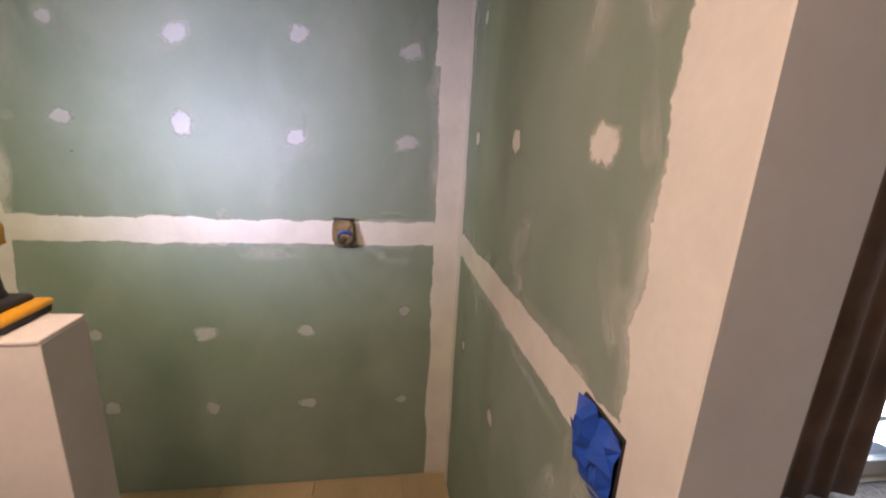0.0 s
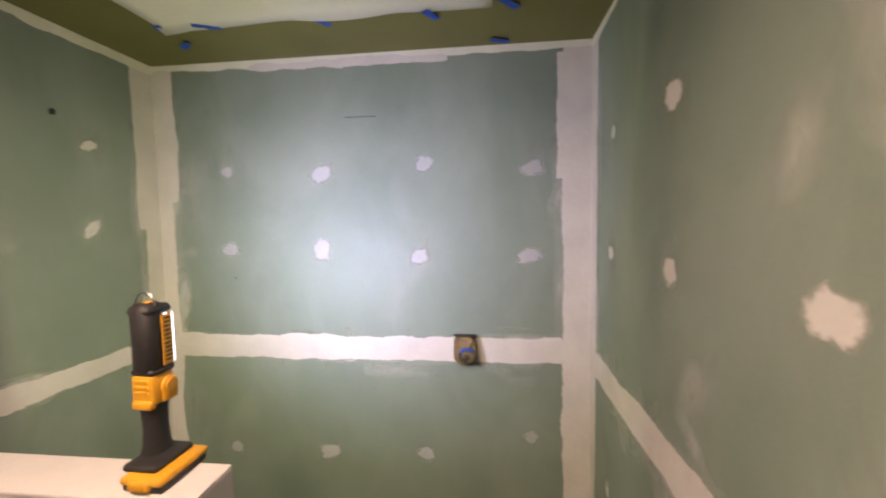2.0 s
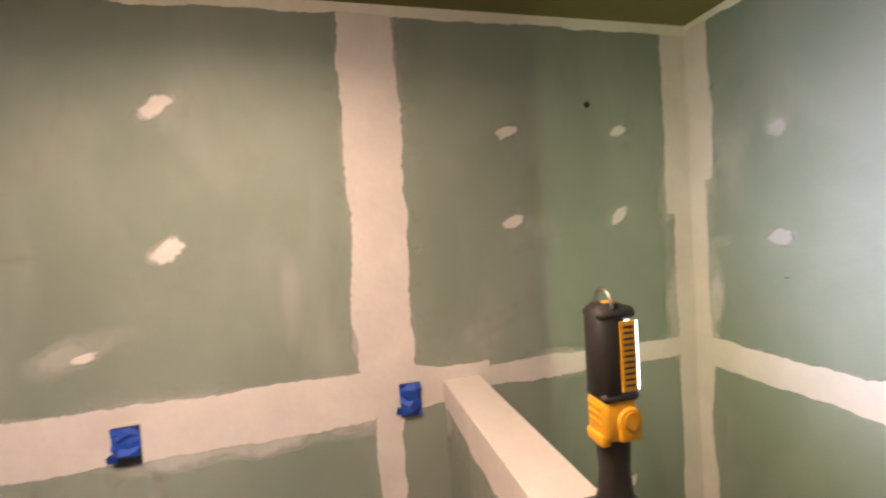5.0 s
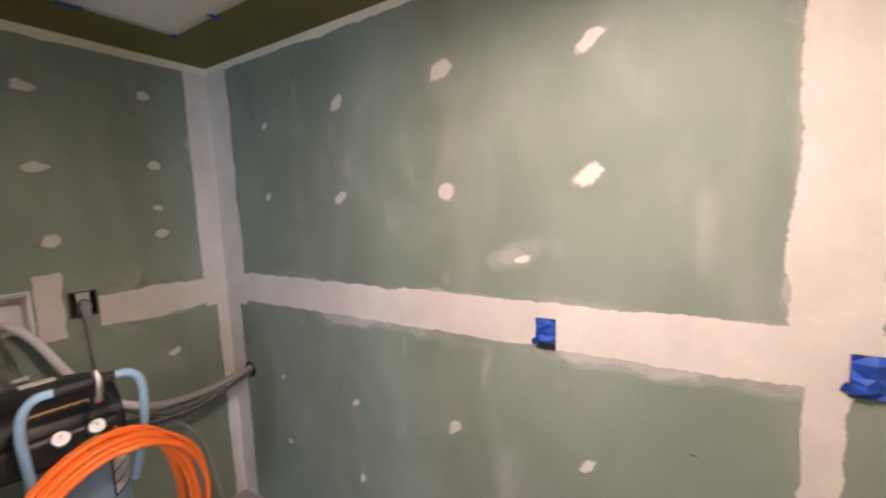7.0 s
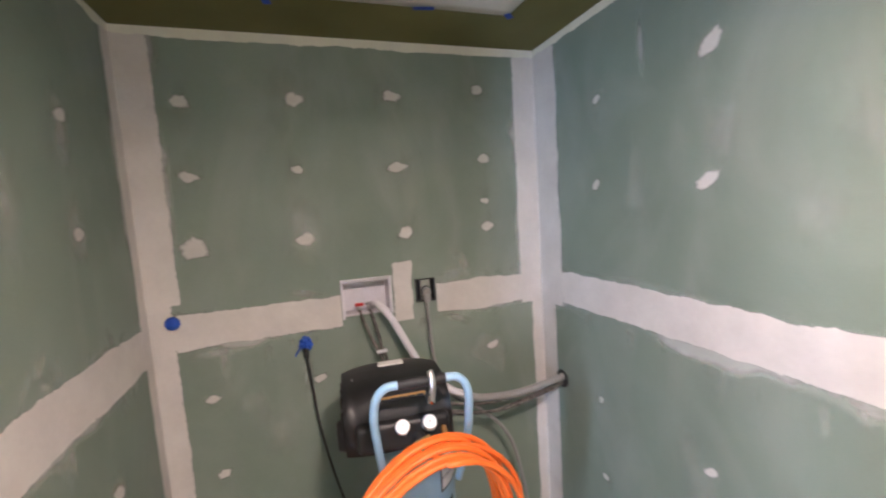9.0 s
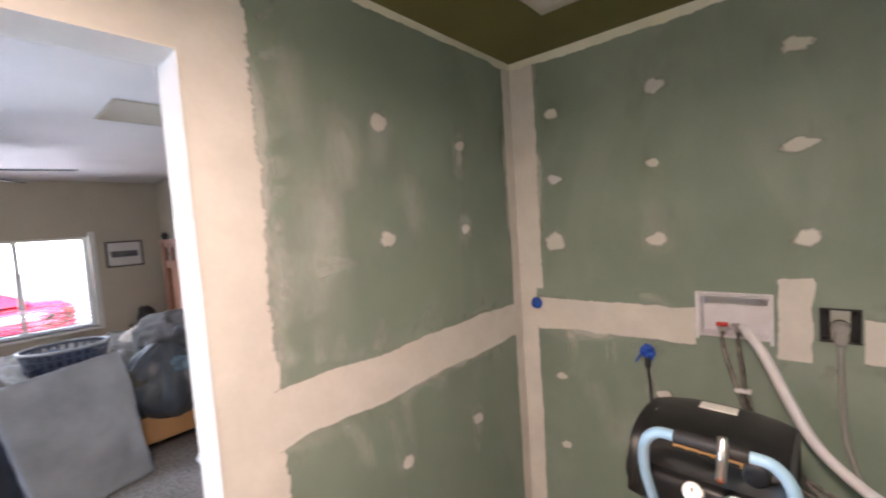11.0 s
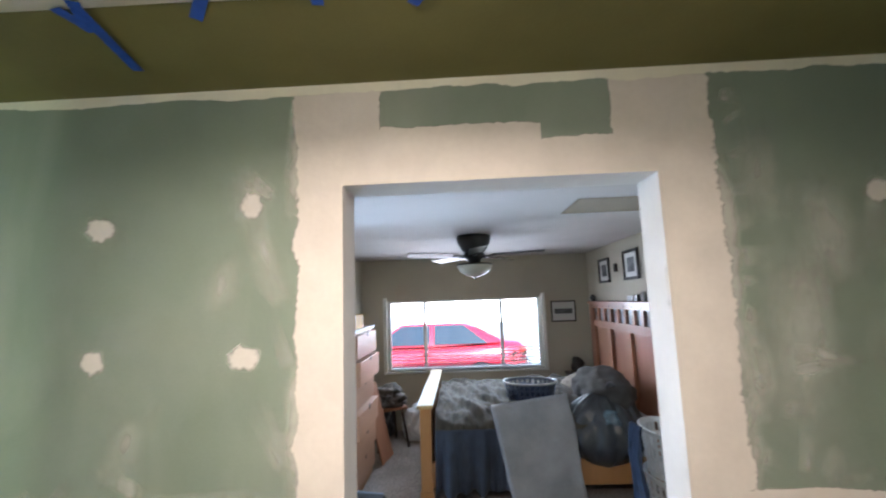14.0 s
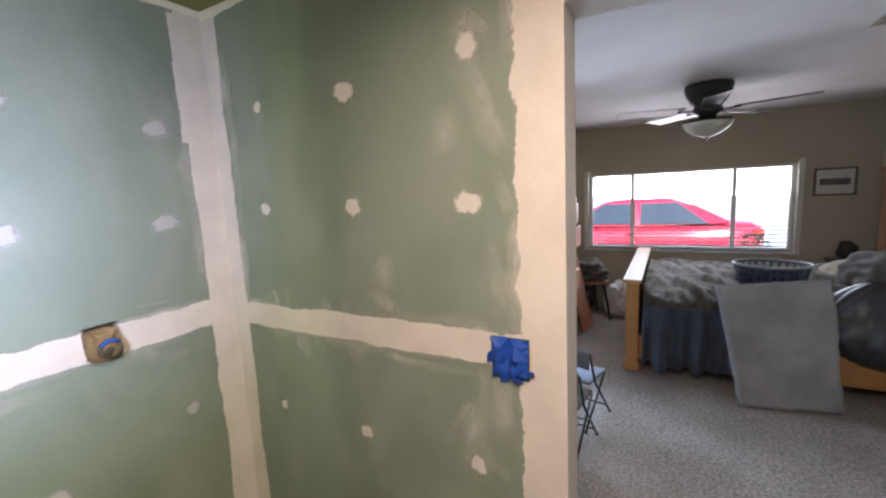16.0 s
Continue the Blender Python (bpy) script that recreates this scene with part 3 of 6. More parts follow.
WIPES = {
    "east": [(-0.36, 1.30, .13, .045, 118), (-0.60, 1.34, .10, .030, 125), (-0.16, 1.32, .16, .06, 100), (-0.14, 1.58, .26, .035, 172), (-0.12, 1.48, .10, .05, 165), (-0.40, 1.09, .22, .022, 256), (-0.30, 1.07, .20, .018, 262), (-0.88, 0.9, .22, .05, 270),
             (-0.12, 2.0, .25, .12, 160), (-0.10, 1.80, .22, .14, 185), (-0.35, 1.80, .30, .10, 75), (-0.55, 1.75, .28, .12, 85), (1.17, 1.35, .24, .05, 62), (1.16, 1.62, .20, .05, 70), (1.17, 1.80, .22, .08, 50), (1.20, 2.1, .20, .05, 40),
             (1.16, 1.0, .24, .08, 60), (1.30, 1.05, .22, .05, -60), (1.17, 0.8, .22, .07, 45), (1.55, 1.31, .20, .05, 28)],
    "south": [(-0.62, 1.15, .16, .04, 268), (-0.80, 1.15, .14, .03, 262), (-1.62, 1.15, .20, .05, 200), (-1.0, 1.34, .12, .04, 10), (-1.75, 1.36, .16, .06, 60), (-1.75, 1.0, .3, .18, 210), (-0.7, .95, .25, .1, 250)],
    "west": [(-0.30, 1.15, .16, .03, 262), (-0.05, 1.15, .14, .03, 275), (0.35, 1.15, .22, .05, 255), (0.62, 1.15, .18, .04, 260), (0.15, 1.36, .12, .05, 60), (0.0, 1.75, .35, .16, 60), (0.30, 1.95, .40, .18, 35), (-0.35, 1.75, .35, .10, 70), (0.55, 1.62, .30, .14, 20),
             (-0.65, 1.6, .4, .15, 80), (0.9, 1.9, .3, .2, 120), (0.1, .95, .30, .10, 250), (0.5, .95, .30, .14, 265), (-0.4, .9, .3, .08, 255), (1.5, 1.40, .3, .08, 20), (1.9, 1.75, .3, .12, 190)],
    "north": [(-0.75, 1.19, .09, .05, 320), (-1.25, 1.18, .22, .03, 352), (-1.35, 1.32, .07, .05, 15), (-2.05, 1.9, .12, .12, 60), (-0.50, 2.05, .1, .08, 150), (-0.6, 1.34, .2, .012, 176)],
}
for w in WIPES:
    for k, (u, v, ln, wd, turn) in enumerate(WIPES[w]):
        wipe(w, u, v, ln, wd, turn, k * 3.7 + len(w), 1.15 if wd < 0.07 else 0.66 if w == "west" else 0.90)

wipe("west", 0.45, 1.342, 0.17, 0.026, 0, 305.0, 1.2)

# strokes left along the edges of the joints
def strokes(w, count, u0, u1, v0, v1, turn, length, seed, peak=1.1):
    rnd = random.Random(seed)
    for k in range(count):
        f = (k + rnd.uniform(0.1, 0.9)) / count
        wipe(w, u0 + (u1 - u0) * f, v0 + (v1 - v0) * f, length * rnd.uniform(0.5, 1.4), rnd.uniform(0.02, 0.075), turn + rnd.uniform(-38, 38), seed + 1.7 * k, peak * rnd.uniform(0.75, 1.1))


strokes("east", 12, -0.060, -0.060, 1.36, 2.36, 180, 0.10, 700)
strokes("east", 8, -0.055, -0.055, 0.20, 1.10, 180, 0.08, 710)
strokes("east", 6, 1.165, 1.165, 0.20, 0.78, 0, 0.08, 730)
strokes("east", 8, -1.15, -0.15, 1.305, 1.305, 80, 0.07, 740)
strokes("east", 8, -1.15, -0.15, 1.125, 1.125, 265, 0.08, 750)
strokes("east", 5, 1.55, 2.25, 1.165, 1.165, 250, 0.09, 760)
strokes("east", 4, 1.75, 2.25, 1.29, 1.29, 100, 0.06, 770)
strokes("west", 12, -1.0, 1.1, 1.165, 1.165, 268, 0.08, 780, 0.9)
strokes("west", 8, 1.36, 1.36, 1.40, 2.38, 0, 0.06, 790, 0.9)
strokes("west", 8, 1.16, 1.16, 1.40, 2.38, 180, 0.06, 800, 0.9)
strokes("south", 8, -2.0, -0.55, 1.16, 1.16, 268, 0.07, 810, 0.9)
strokes("south", 6, -2.0, -1.6, 1.325, 1.325, 85, 0.06, 820, 0.9)
strokes("north", 9, -2.0, -0.55, 1.195, 1.195, 300, 0.05, 830, 0.8)
strokes("north", 6, -2.075, -2.075, 1.4, 2.3, 20, 0.07, 840, 0.8)
strokes("half", 7, -2.0, -1.35, 1.16, 1.16, 265, 0.10, 850, 0.9)

# doorway returns and corner bead
bm = box(X1 - 0.0050, BX0 + 0.002, DY0 - 0.001, DY0 + 0.004, 0, DH - 0.004)
part("jamb_return", bm, PLASTER, WALLS["east"], "white skim-coated door return")
bm = box(X1 - 0.0050, BX0 + 0.002, DY1 - 0.004, DY1 + 0.001, 0, DH - 0.004)
part("jamb_return", bm, PLASTER, WALLS["east"], "white skim-coated door return")
bm = box(X1 - 0.0050, BX0 + 0.002, DY0 - 0.001, DY1 + 0.001, DH - 0.004, DH + 0.001)
part("head_return", bm, PLASTER, WALLS["east"], "white skim-coated door head")

# joints of the half wall
band("half", X0, -1.296, 1.175, 1.272, 201, soft=(1, 0), ragged=0.020, feather=0.035)
band("half", -1.47, -1.296, 0, 1.270, 202, "v", soft=(1, 0), ragged=0.022, feather=0.035)
band("half", X0, -1.30, 1.06, 1.272, 203, soft=(1, 0), ragged=0.03, feather=0.03, material=COAT, name="first_coat")
wipe("half", -1.60, 1.14, 0.30, 0.12, 250, 9.0, 0.9)
wipe("half", -1.90, 1.14, 0.22, 0.10, 262, 11.0, 0.8)

# floor
floor = structure("floor", box(X0 - 0.1, BX0, Y0 - 0.1, Y1 + 0.1, -0.12, -0.012), FRAMING, "bare floor boards of the unfinished room", "floor")
for i in range(5):
    for j in range(3):
        a0, a1 = X0 + 0.02 + (i - 1) * 0.424 + 0.285, X0 + 0.02 + i * 0.424 + 0.283
        a0, a1 = max(a0, X0), min(a1, X1)
        b0, b1 = 1.435 + j * 0.34, min(1.435 + (j + 1) * 0.34 - 0.002, Y1)
        if a1 > a0 and b1 > b0:
            part("floor_board", box(a0, a1, b0, b1, -0.012, 0.0, 0.0015, 1), SUBFLOOR, floor)
for i in range(5):
    for j in range(6):
        a0, a1 = X0 + i * 0.46, min(X0 + (i + 1) * 0.46 - 0.003, X1)
        b0, b1 = Y0 + j * 0.46, min(Y0 + (j + 1) * 0.46 - 0.003, 1.432)
        if a1 - a0 > 0.01 and b1 > b0:
            part("floor_board", box(a0, a1, b0, b1, -0.012, 0.0, 0.0015, 1), GREYFLOOR, floor)
part("threshold_board", box(X1, BX0, DY0, DY1, -0.012, -0.001, 0.001, 1), SUBFLOOR, floor)

# ceiling
structure("ceiling", box(X0 - 0.13, BX0, Y0 - 0.13, Y1 + 0.13, H, H + 0.14), CEILBOARD, "olive green unpainted drywall ceiling", "ceiling")

# bedroom shell
structure("bedroom_floor", box(BX0, BX1 + 0.2, BY0 - 0.2, BY1 + 0.2, -0.12, FZ - 0.012), FRAMING, "bedroom subfloor under the carpet", "floor")
WY0, WY1, WZ0, WZ1 = -0.390, 1.684, 0.876, 1.803
bm = box(BX1, BX1 + 0.15, BY0 - 0.15, WY0, 0, BH)
box(BX1, BX1 + 0.15, WY1, BY1 + 0.15, 0, BH, bm=bm)
box(BX1, BX1 + 0.15, WY0, WY1, 0, WZ0, bm=bm)
box(BX1, BX1 + 0.15, WY0, WY1, WZ1, BH, bm=bm)
structure("bedroom_wall_east", bm, ROOMPAINT, "beige painted bedroom wall with a wide window", "wall")
structure("bedroom_wall_south", box(BX0, BX1, BY0 - 0.15, BY0, 0, BH), ROOMPAINT, "beige painted bedroom wall behind the bed", "wall")
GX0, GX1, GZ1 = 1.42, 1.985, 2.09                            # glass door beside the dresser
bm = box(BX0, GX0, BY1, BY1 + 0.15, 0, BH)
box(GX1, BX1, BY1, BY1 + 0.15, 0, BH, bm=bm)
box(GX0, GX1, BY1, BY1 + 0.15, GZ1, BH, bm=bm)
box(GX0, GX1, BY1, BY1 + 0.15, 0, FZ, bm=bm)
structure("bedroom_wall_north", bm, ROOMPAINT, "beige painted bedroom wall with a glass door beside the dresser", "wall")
bm = box(BX0 - 0.004, BX0 + 0.004, BY0, DY0, 0, BH)
box(BX0 - 0.004, BX0 + 0.004, DY1, BY1, 0, BH, bm=bm)
box(BX0 - 0.004, BX0 + 0.004, DY0, DY1, DH, BH, bm=bm)
structure("bedroom_wall_west", bm, ROOMPAINT, "beige painted bedroom side of the doorway wall", "wall")
SX0, SX1, SY0, SY1 = 0.92, 1.345, -0.65, -0.034       # skylight
bm = box(BX0, SX0, BY0 - 0.15, BY1 + 0.15, BH, BH + 0.16)
box(SX1, BX1 + 0.15, BY0 - 0.15, BY1 + 0.15, BH, BH + 0.16, bm=bm)
box(SX0, SX1, BY0 - 0.15, SY0, BH, BH + 0.16, bm=bm)
box(SX0, SX1, SY1, BY1 + 0.15, BH, BH + 0.16, bm=bm)
structure("bedroom_ceiling", bm, ROOMCEIL, "pale textured bedroom ceiling with a skylight shaft", "ceiling")
MILKY = bpy.data.materials.new("milky_skylight_pane")
MILKY.use_nodes = True
tl_ = MILKY.node_tree.nodes.new("ShaderNodeBsdfTranslucent")
tl_.inputs[0].default_value = (0.5, 0.53, 0.56, 1)
MILKY.node_tree.links.new(tl_.outputs[0], MILKY.node_tree.nodes["Material Output"].inputs[0])
TANTRIM = surf("tan_trim_paint", (0.27, 0.205, 0.135), rough=0.6, vary=0.05, bump=0.05)
bm = box(SX0, SX0 + 0.012, SY0, SY1, BH - 0.004, BH + 0.15)
box(SX1 - 0.012, SX1, SY0, SY1, BH - 0.004, BH + 0.15, bm=bm)
box(SX0 + 0.012, SX1 - 0.012, SY0, SY0 + 0.012, BH - 0.004, BH + 0.15, bm=bm)
box(SX0 + 0.012, SX1 - 0.012, SY1 - 0.012, SY1, BH - 0.004, BH + 0.15, bm=bm)
skyl = structure("skylight", bm, TANTRIM, "shallow skylight well with tan trim", "skylight")
part("skylight_pane", box(SX0 - 0.02, SX1 + 0.02, SY0 - 0.02, SY1 + 0.02, BH + 0.165, BH + 0.171), MILKY, skyl, "milky white skylight pane")

# faint pencil lines on the boards
PENCIL = surf("pencil_grey", (0.10, 0.11, 0.11), rough=0.7, vary=0.2, bump=0)
for w, u, v, wd in (("north", -1.265, 2.193, 0.13), ("north", -1.83, 1.545, 0.012), ("west", 0.98, 0.93, 0.02), ("west", 1.36, 0.80, 0.02)):
    part("pencil_mark", wall_box(w, u - wd / 2, u + wd / 2, v, v + 0.004, 0.0, 0.0012), PENCIL, WALLS[w])

# ================= the small room =================
# -- white sheet held to the ceiling by tape --
def sheet_place(u, v):
    x, y = -1.845 + (1.135 - 0.030 * v) * u, -0.975 + 3.085 * v
    edge = min(u, 1 - u, v, 1 - v)
    sag = 0.004 + 0.012 * min(1, edge * 5) + 0.008 * abs(n3(x * 2.1, y * 2.1, 3)) + (0.016 * max(0, math.sin(x * 9.0)) if v > 0.99 else 0)
    dx = 0.010 * n3(y * 1.5, 7) if u in (0, 1) else 0
    dy = 0.012 * math.sin(x * 6) if v == 1 else 0
    return (x + dx, y + dy, H - sag)


sheet = tagged(link(thicken(grid(24, 60, sheet_place), 0.0006), "masking_sheet", SHEETING, True), "white paper sheet taped to the olive ceiling", "paper sheet")


def tape_strip(name, x, y, turn, length, seed, width=0.026):
    def place(u, v):
        lift = 0.0055 + 0.010 * max(0.0, u - 0.5) * abs(n3(seed, 2)) * 4
        return ((u - 0.5) * length, (v - 0.5) * width * (1 + 0.08 * n3(u * 5, seed)), -lift - 0.0022 * abs(n3(u * 7, v * 3, seed)))
    ob = link(thicken(grid(10, 3, place), 0.0003), name, TAPE, False)
    ob.matrix_world = pose(x, y, H, 0, 0, turn)
    # strips over the sheet's edge follow its hang
    ob.location.z -= 0.005
    return tagged(ob, "short strip of blue masking tape on the ceiling", "tape", "strips of tape on the ceiling")


TAPES = [(-0.69, 1.93, 25, .06), (-0.62, 1.49, 12, .23), (-0.72, 1.215, 40, .09), (-0.715, 1.475, 24, .10), (-0.705, 1.500, -10, .08), (-0.735, 0.96, 8, .06), (-0.718, 0.743, 40, .07), (-0.720, 0.453, 15, .06), (-0.712, 0.150, 5, .06), (-0.722, -0.200, 60, .10), (-0.714, -0.48, 62, .07),
         (-0.711, -0.771, 60, .06), (-0.93, -0.987, 75, .10), (-1.49, -0.965, 170, .08), (-1.845, -0.965, 45, .05), (-1.84, -0.65, 10, .05), (-1.812, 1.843, 15, .07), (-1.842, 2.09, 100, .05), (-1.68, 2.10, 25, .09), (-1.30, 2.115, 55, .09),
         (-0.935, 2.13, 60, .07), (-1.855, 2.225, 140, .07), (-0.71, 2.354, 20, .07), (-0.70, 2.08, 50, .12)]
for k, (x, y, turn, length) in enumerate(TAPES):
    tape_strip("tape_strip", x, y, turn, length, k + 1)

# -- work lamp on the half wall --
YELLOW = surf("yellow_plastic", (0.72, 0.36, 0.015), rough=0.45, vary=0.06, scale=20, fine=200, bump=0.08)
BLACKP = surf("black_rubber", (0.022, 0.021, 0.021), rough=0.6, vary=0.15, scale=30, fine=250, bump=0.15)
STEEL = surf("bright_steel", (0.62, 0.60, 0.56), rough=0.28, vary=0.08, metal=1.0, bump=0.05)
LENS = bpy.data.materials.new("lit_lamp_lens")
LENS.use_nodes = True
LENS.node_tree.nodes["Principled BSDF"].inputs["Emission Color"].default_value = (0.86, 0.92, 1.0, 1)
LENS.node_tree.nodes["Principled BSDF"].inputs["Emission Strength"].default_value = 2.5

LAMP_X, LAMP_Y, LAMP_Z = -1.437, 1.528, 1.279
lamp = thing("work_lamp", pose(LAMP_X, LAMP_Y, LAMP_Z, 0, 0, -2) @ Matrix.Diagonal((1, 1, 1.04, 1)), "yellow and black cordless work lamp standing lit on the half wall", "work lamp")
part("battery", box(-0.006, 0.075, -0.082, 0.040, 0.0, 0.018, 0.005), BLACKP, lamp, "black battery pack", True)
bt = box(-0.009, 0.078, -0.085, 0.044, 0.013, 0.028, 0.006)
box(0.012, 0.056, -0.090, -0.064, 0.006, 0.024, 0.004, bm=bt)
part("battery_cover", bt, YELLOW, lamp, "yellow battery cover", True)
part("battery_latch", box(0.022, 0.046, -0.094, -0.086, 0.011, 0.024, 0.003), YELLOW, lamp, "", True)
hd = bmesh.new()
for z, rx, ry in ((0.026, 0.026, 0.032), (0.038, 0.024, 0.030), (0.054, 0.020, 0.025), (0.085, 0.018, 0.0225), (0.115, 0.0185, 0.024), (0.150, 0.0195, 0.026)):
    ring = []
    for k in range(24):
        a = 2 * math.pi * k / 24
        c, s = math.cos(a), math.sin(a)
        ring.append(hd.verts.new((rx * math.copysign(abs(c) ** 0.7, c), ry * math.copysign(abs(s) ** 0.7, s) - 0.004, z)))
    if z > 0.0261:
        for k in range(24):
            hd.faces.new((last[k], last[(k + 1) % 24], ring[(k + 1) % 24], ring[k]))
    last = ring
box(-0.022, 0.052, -0.066, 0.034, 0.025, 0.040, 0.007, 3, bm=hd)
part("handle", hd, BLACKP, lamp, "black rubber grip", True)
cl = box(-0.0245, 0.0245, -0.032, 0.024, 0.136, 0.196, 0.008)
box(-0.021, 0.021, -0.036, -0.020, 0.130, 0.148, 0.004, bm=cl)
part("collar", cl, YELLOW, lamp, "ribbed yellow collar", True)
for k in range(3):
    part("collar_rib", box(-0.016, 0.016, -0.0345, -0.030, 0.160 + 0.011 * k, 0.166 + 0.011 * k, 0.0015), YELLOW, lamp)
pv = cyl((0.0225, 0.008, 0.166), (0.030, 0.008, 0.166), 0.020, seg=24, bevel=0.003)
box(0.0225, 0.030, -0.010, 0.026, 0.138, 0.166, 0.003, bm=pv)
part("pivot", pv, YELLOW, lamp, "yellow pivot joint", True)
part("pivot_cap", cyl((0.030, 0.008, 0.168), (0.032, 0.008, 0.168), 0.012, seg=20), YELLOW, lamp)
part("trigger", box(-0.010, 0.012, 0.024, 0.034, 0.128, 0.150, 0.003), YELLOW, lamp)
part("head", box(-0.0250, 0.0250, -0.035, 0.0165, 0.192, 0.332, 0.012, 1), BLACKP, lamp, "black lamp head", True)
part("head_cap", box(-0.0262, 0.0262, -0.033, 0.030, 0.308, 0.327, 0.007, 1), BLACKP, lamp, "", True)
part("head_chin", box(-0.0262, 0.0262, -0.032, 0.030, 0.192, 0.208, 0.006, 1), BLACKP, lamp, "", True)
for sx in (-1, 1):
    part("vent_panel", box(sx * 0.0245, sx * 0.0268, -0.002, 0.0245, 0.208, 0.308, 0.001), YELLOW, lamp, "yellow vented side panel")
    for k in range(11):
        part("vent_slot", box(sx * 0.0260, sx * 0.0275, 0.003, 0.020, 0.215 + 0.0083 * k, 0.2185 + 0.0083 * k, 0.0008, 1), BLACKP, lamp)
b = box(-0.0242, -0.0217, 0.0165, 0.0245, 0.208, 0.308)
box(0.0217, 0.0242, 0.0165, 0.0245, 0.208, 0.308, bm=b)
part("lens_bezel", b, BLACKP, lamp, "black lens surround")
b = box(-0.0246, -0.0215, 0.0247, 0.0285, 0.209, 0.307, 0.001)
box(0.0215, 0.0246, 0.0247, 0.0285, 0.209, 0.307, 0.001, bm=b)
box(-0.0215, 0.0215, 0.0170, 0.0195, 0.209, 0.307, bm=b)
part("lens", b, LENS, lamp, "glowing white lamp panel")
part("top_button", cyl((0, 0.0, 0.326), (0, 0.0, 0.333), 0.014, 0.011, 18), YELLOW, lamp)
part("hook", tube([Vector((0.022 * math.cos(a), -0.010, 0.326 + 0.026 * math.sin(a))) for a in np.linspace(0, math.pi, 15)], 0.0024, 8), STEEL, lamp, "steel hanging hook", True)
led_eye = Vector((LAMP_X + 0.001, LAMP_Y + 0.0212, LAMP_Z + 0.268))
led_rim.matrix_world = look(led_eye, led_eye + Vector((0.035, 1.0, 0.0)))
led.matrix_world = look(led_eye + Vector((0, 0.001, 0)), (-1.24, Y1, 1.72))

# -- wall boxes --
KRAFT = surf("kraft_paper", (0.23, 0.16, 0.08), rough=0.85, vary=0.2, scale=18, fine=90, bump=0.4, bump_scale=40)


def crumple(rx, ry, rz, seed, sub=3, amp=0.35, f=3.0):
    bm = bmesh.new()
    bmesh.ops.create_icosphere(bm, subdivisions=sub, radius=1.0)
    for v in bm.verts:
        d = 1 + amp * (n3(v.co.x * f + seed, v.co.y * f, v.co.z * f) + 0.5 * n3(v.co.x * f * 2.3, v.co.y * f * 2.3 + seed, v.co.z * f * 2.3))
        v.co = Vector((v.co.x * rx * d, v.co.y * ry * d, v.co.z * rz * d))
    return bm


def rim(w, u0, u1, v0, v1, o0, o1, t):
    bm = wall_box(w, u0, u0 + t, v0, v1, o0, o1)
    wall_box(w, u1 - t, u1, v0, v1, o0, o1, bm)
    wall_box(w, u0 + t, u1 - t, v0, v0 + t, o0, o1, bm)
    wall_box(w, u0 + t, u1 - t, v1 - t, v1, o0, o1, bm)
    return bm


def taped_box(w, u0, u1, v0, v1, seed, label, gangs=1):
    """An outlet box in the wall, closed with crumpled blue tape."""
    base = thing("outlet_box", Matrix.Translation(on_wall(w, (u0 + u1) / 2, v0, 0)), label, "outlet box", "outlet boxes in the walls")
    inv = base.matrix_world.inverted()
    b = rim(w, u0, u1, v0, v1, 0.0, 0.006, 0.004)
    b.transform(inv)
    part("box_rim", b, BLACKEDGE, base, "dark box edge")
    # no recess is cut: a dark plate gives the shade inside the box
    b = wall_box(w, u0 + 0.004, u1 - 0.004, v0 + 0.004, v1 - 0.004, 0.0, 0.003)
    b.transform(inv)
    part("box_back", b, BLACKEDGE, base)
    for g in range(gangs):
        a0 = u0 + (u1 - u0) * g / gangs - 0.001
        a1 = u0 + (u1 - u0) * (g + 1) / gangs + 0.001

        rnd = random.Random(seed * 11 + g)
        bare = 0.20 if seed == 3 else 0.0       # tape that has slipped off the box's lower end
        b = bmesh.new()
        nu, nv = 3, 6
        pts = []
        for a in range(nu + 1):
            row = []
            for c in range(nv + 1):
                inner = 0 < a < nu and 0 < c < nv
                o = rnd.uniform(0.014, 0.034) if inner else rnd.uniform(0.005, 0.016)
                du, dv = rnd.uniform(-0.05, 0.05), rnd.uniform(-0.03, 0.03)
                row.append(b.verts.new(on_wall(w, a0 + (a1 - a0) * (0.03 + 0.94 * a / nu + du), v0 + (v1 - v0) * (0.03 + bare + (0.97 - bare) * c / nv + dv), o)))
            pts.append(row)
        for a in range(nu):
            for c in range(nv):
                p, q, r, t = pts[a][c], pts[a + 1][c], pts[a + 1][c + 1], pts[a][c + 1]
                if rnd.random() < 0.5:
                    b.faces.new((p, q, r))
                    b.faces.new((p, r, t))
                else:
                    b.faces.new((p, q, t))
                    b.faces.new((q, r, t))
        b.transform(inv)
        part("tape_cover", thicken(b, 0.0006), TAPE, base, "crumpled blue tape")
    for k in range(3 * gangs if gangs > 1 else 1):      # loose tape ends round the box
        rnd = random.Random(seed + 31 * k)
        x, z = rnd.choice(((u0, v0 + 0.1 * rnd.random()), (rnd.uniform(u0, u1), v1), (u1, v0 + 0.1 * rnd.random()), (rnd.uniform(u0, u1), v0)))
        b = bmesh.new()
        tri = [(x - 0.016, z - 0.010, 0.006), (x + 0.014, z - 0.012, 0.010), (x + rnd.uniform(-.012, .012), z + rnd.uniform(0.012, 0.022), rnd.uniform(0.012, 0.03)), (x - 0.014, z + 0.008, 0.014)]
        b.faces.new([b.verts.new(on_wall(w, *p)) for p in tri])
        b.transform(inv)
        part("tape_end", thicken(b, 0.0006), TAPE, base, "loose end of blue tape")
    return base


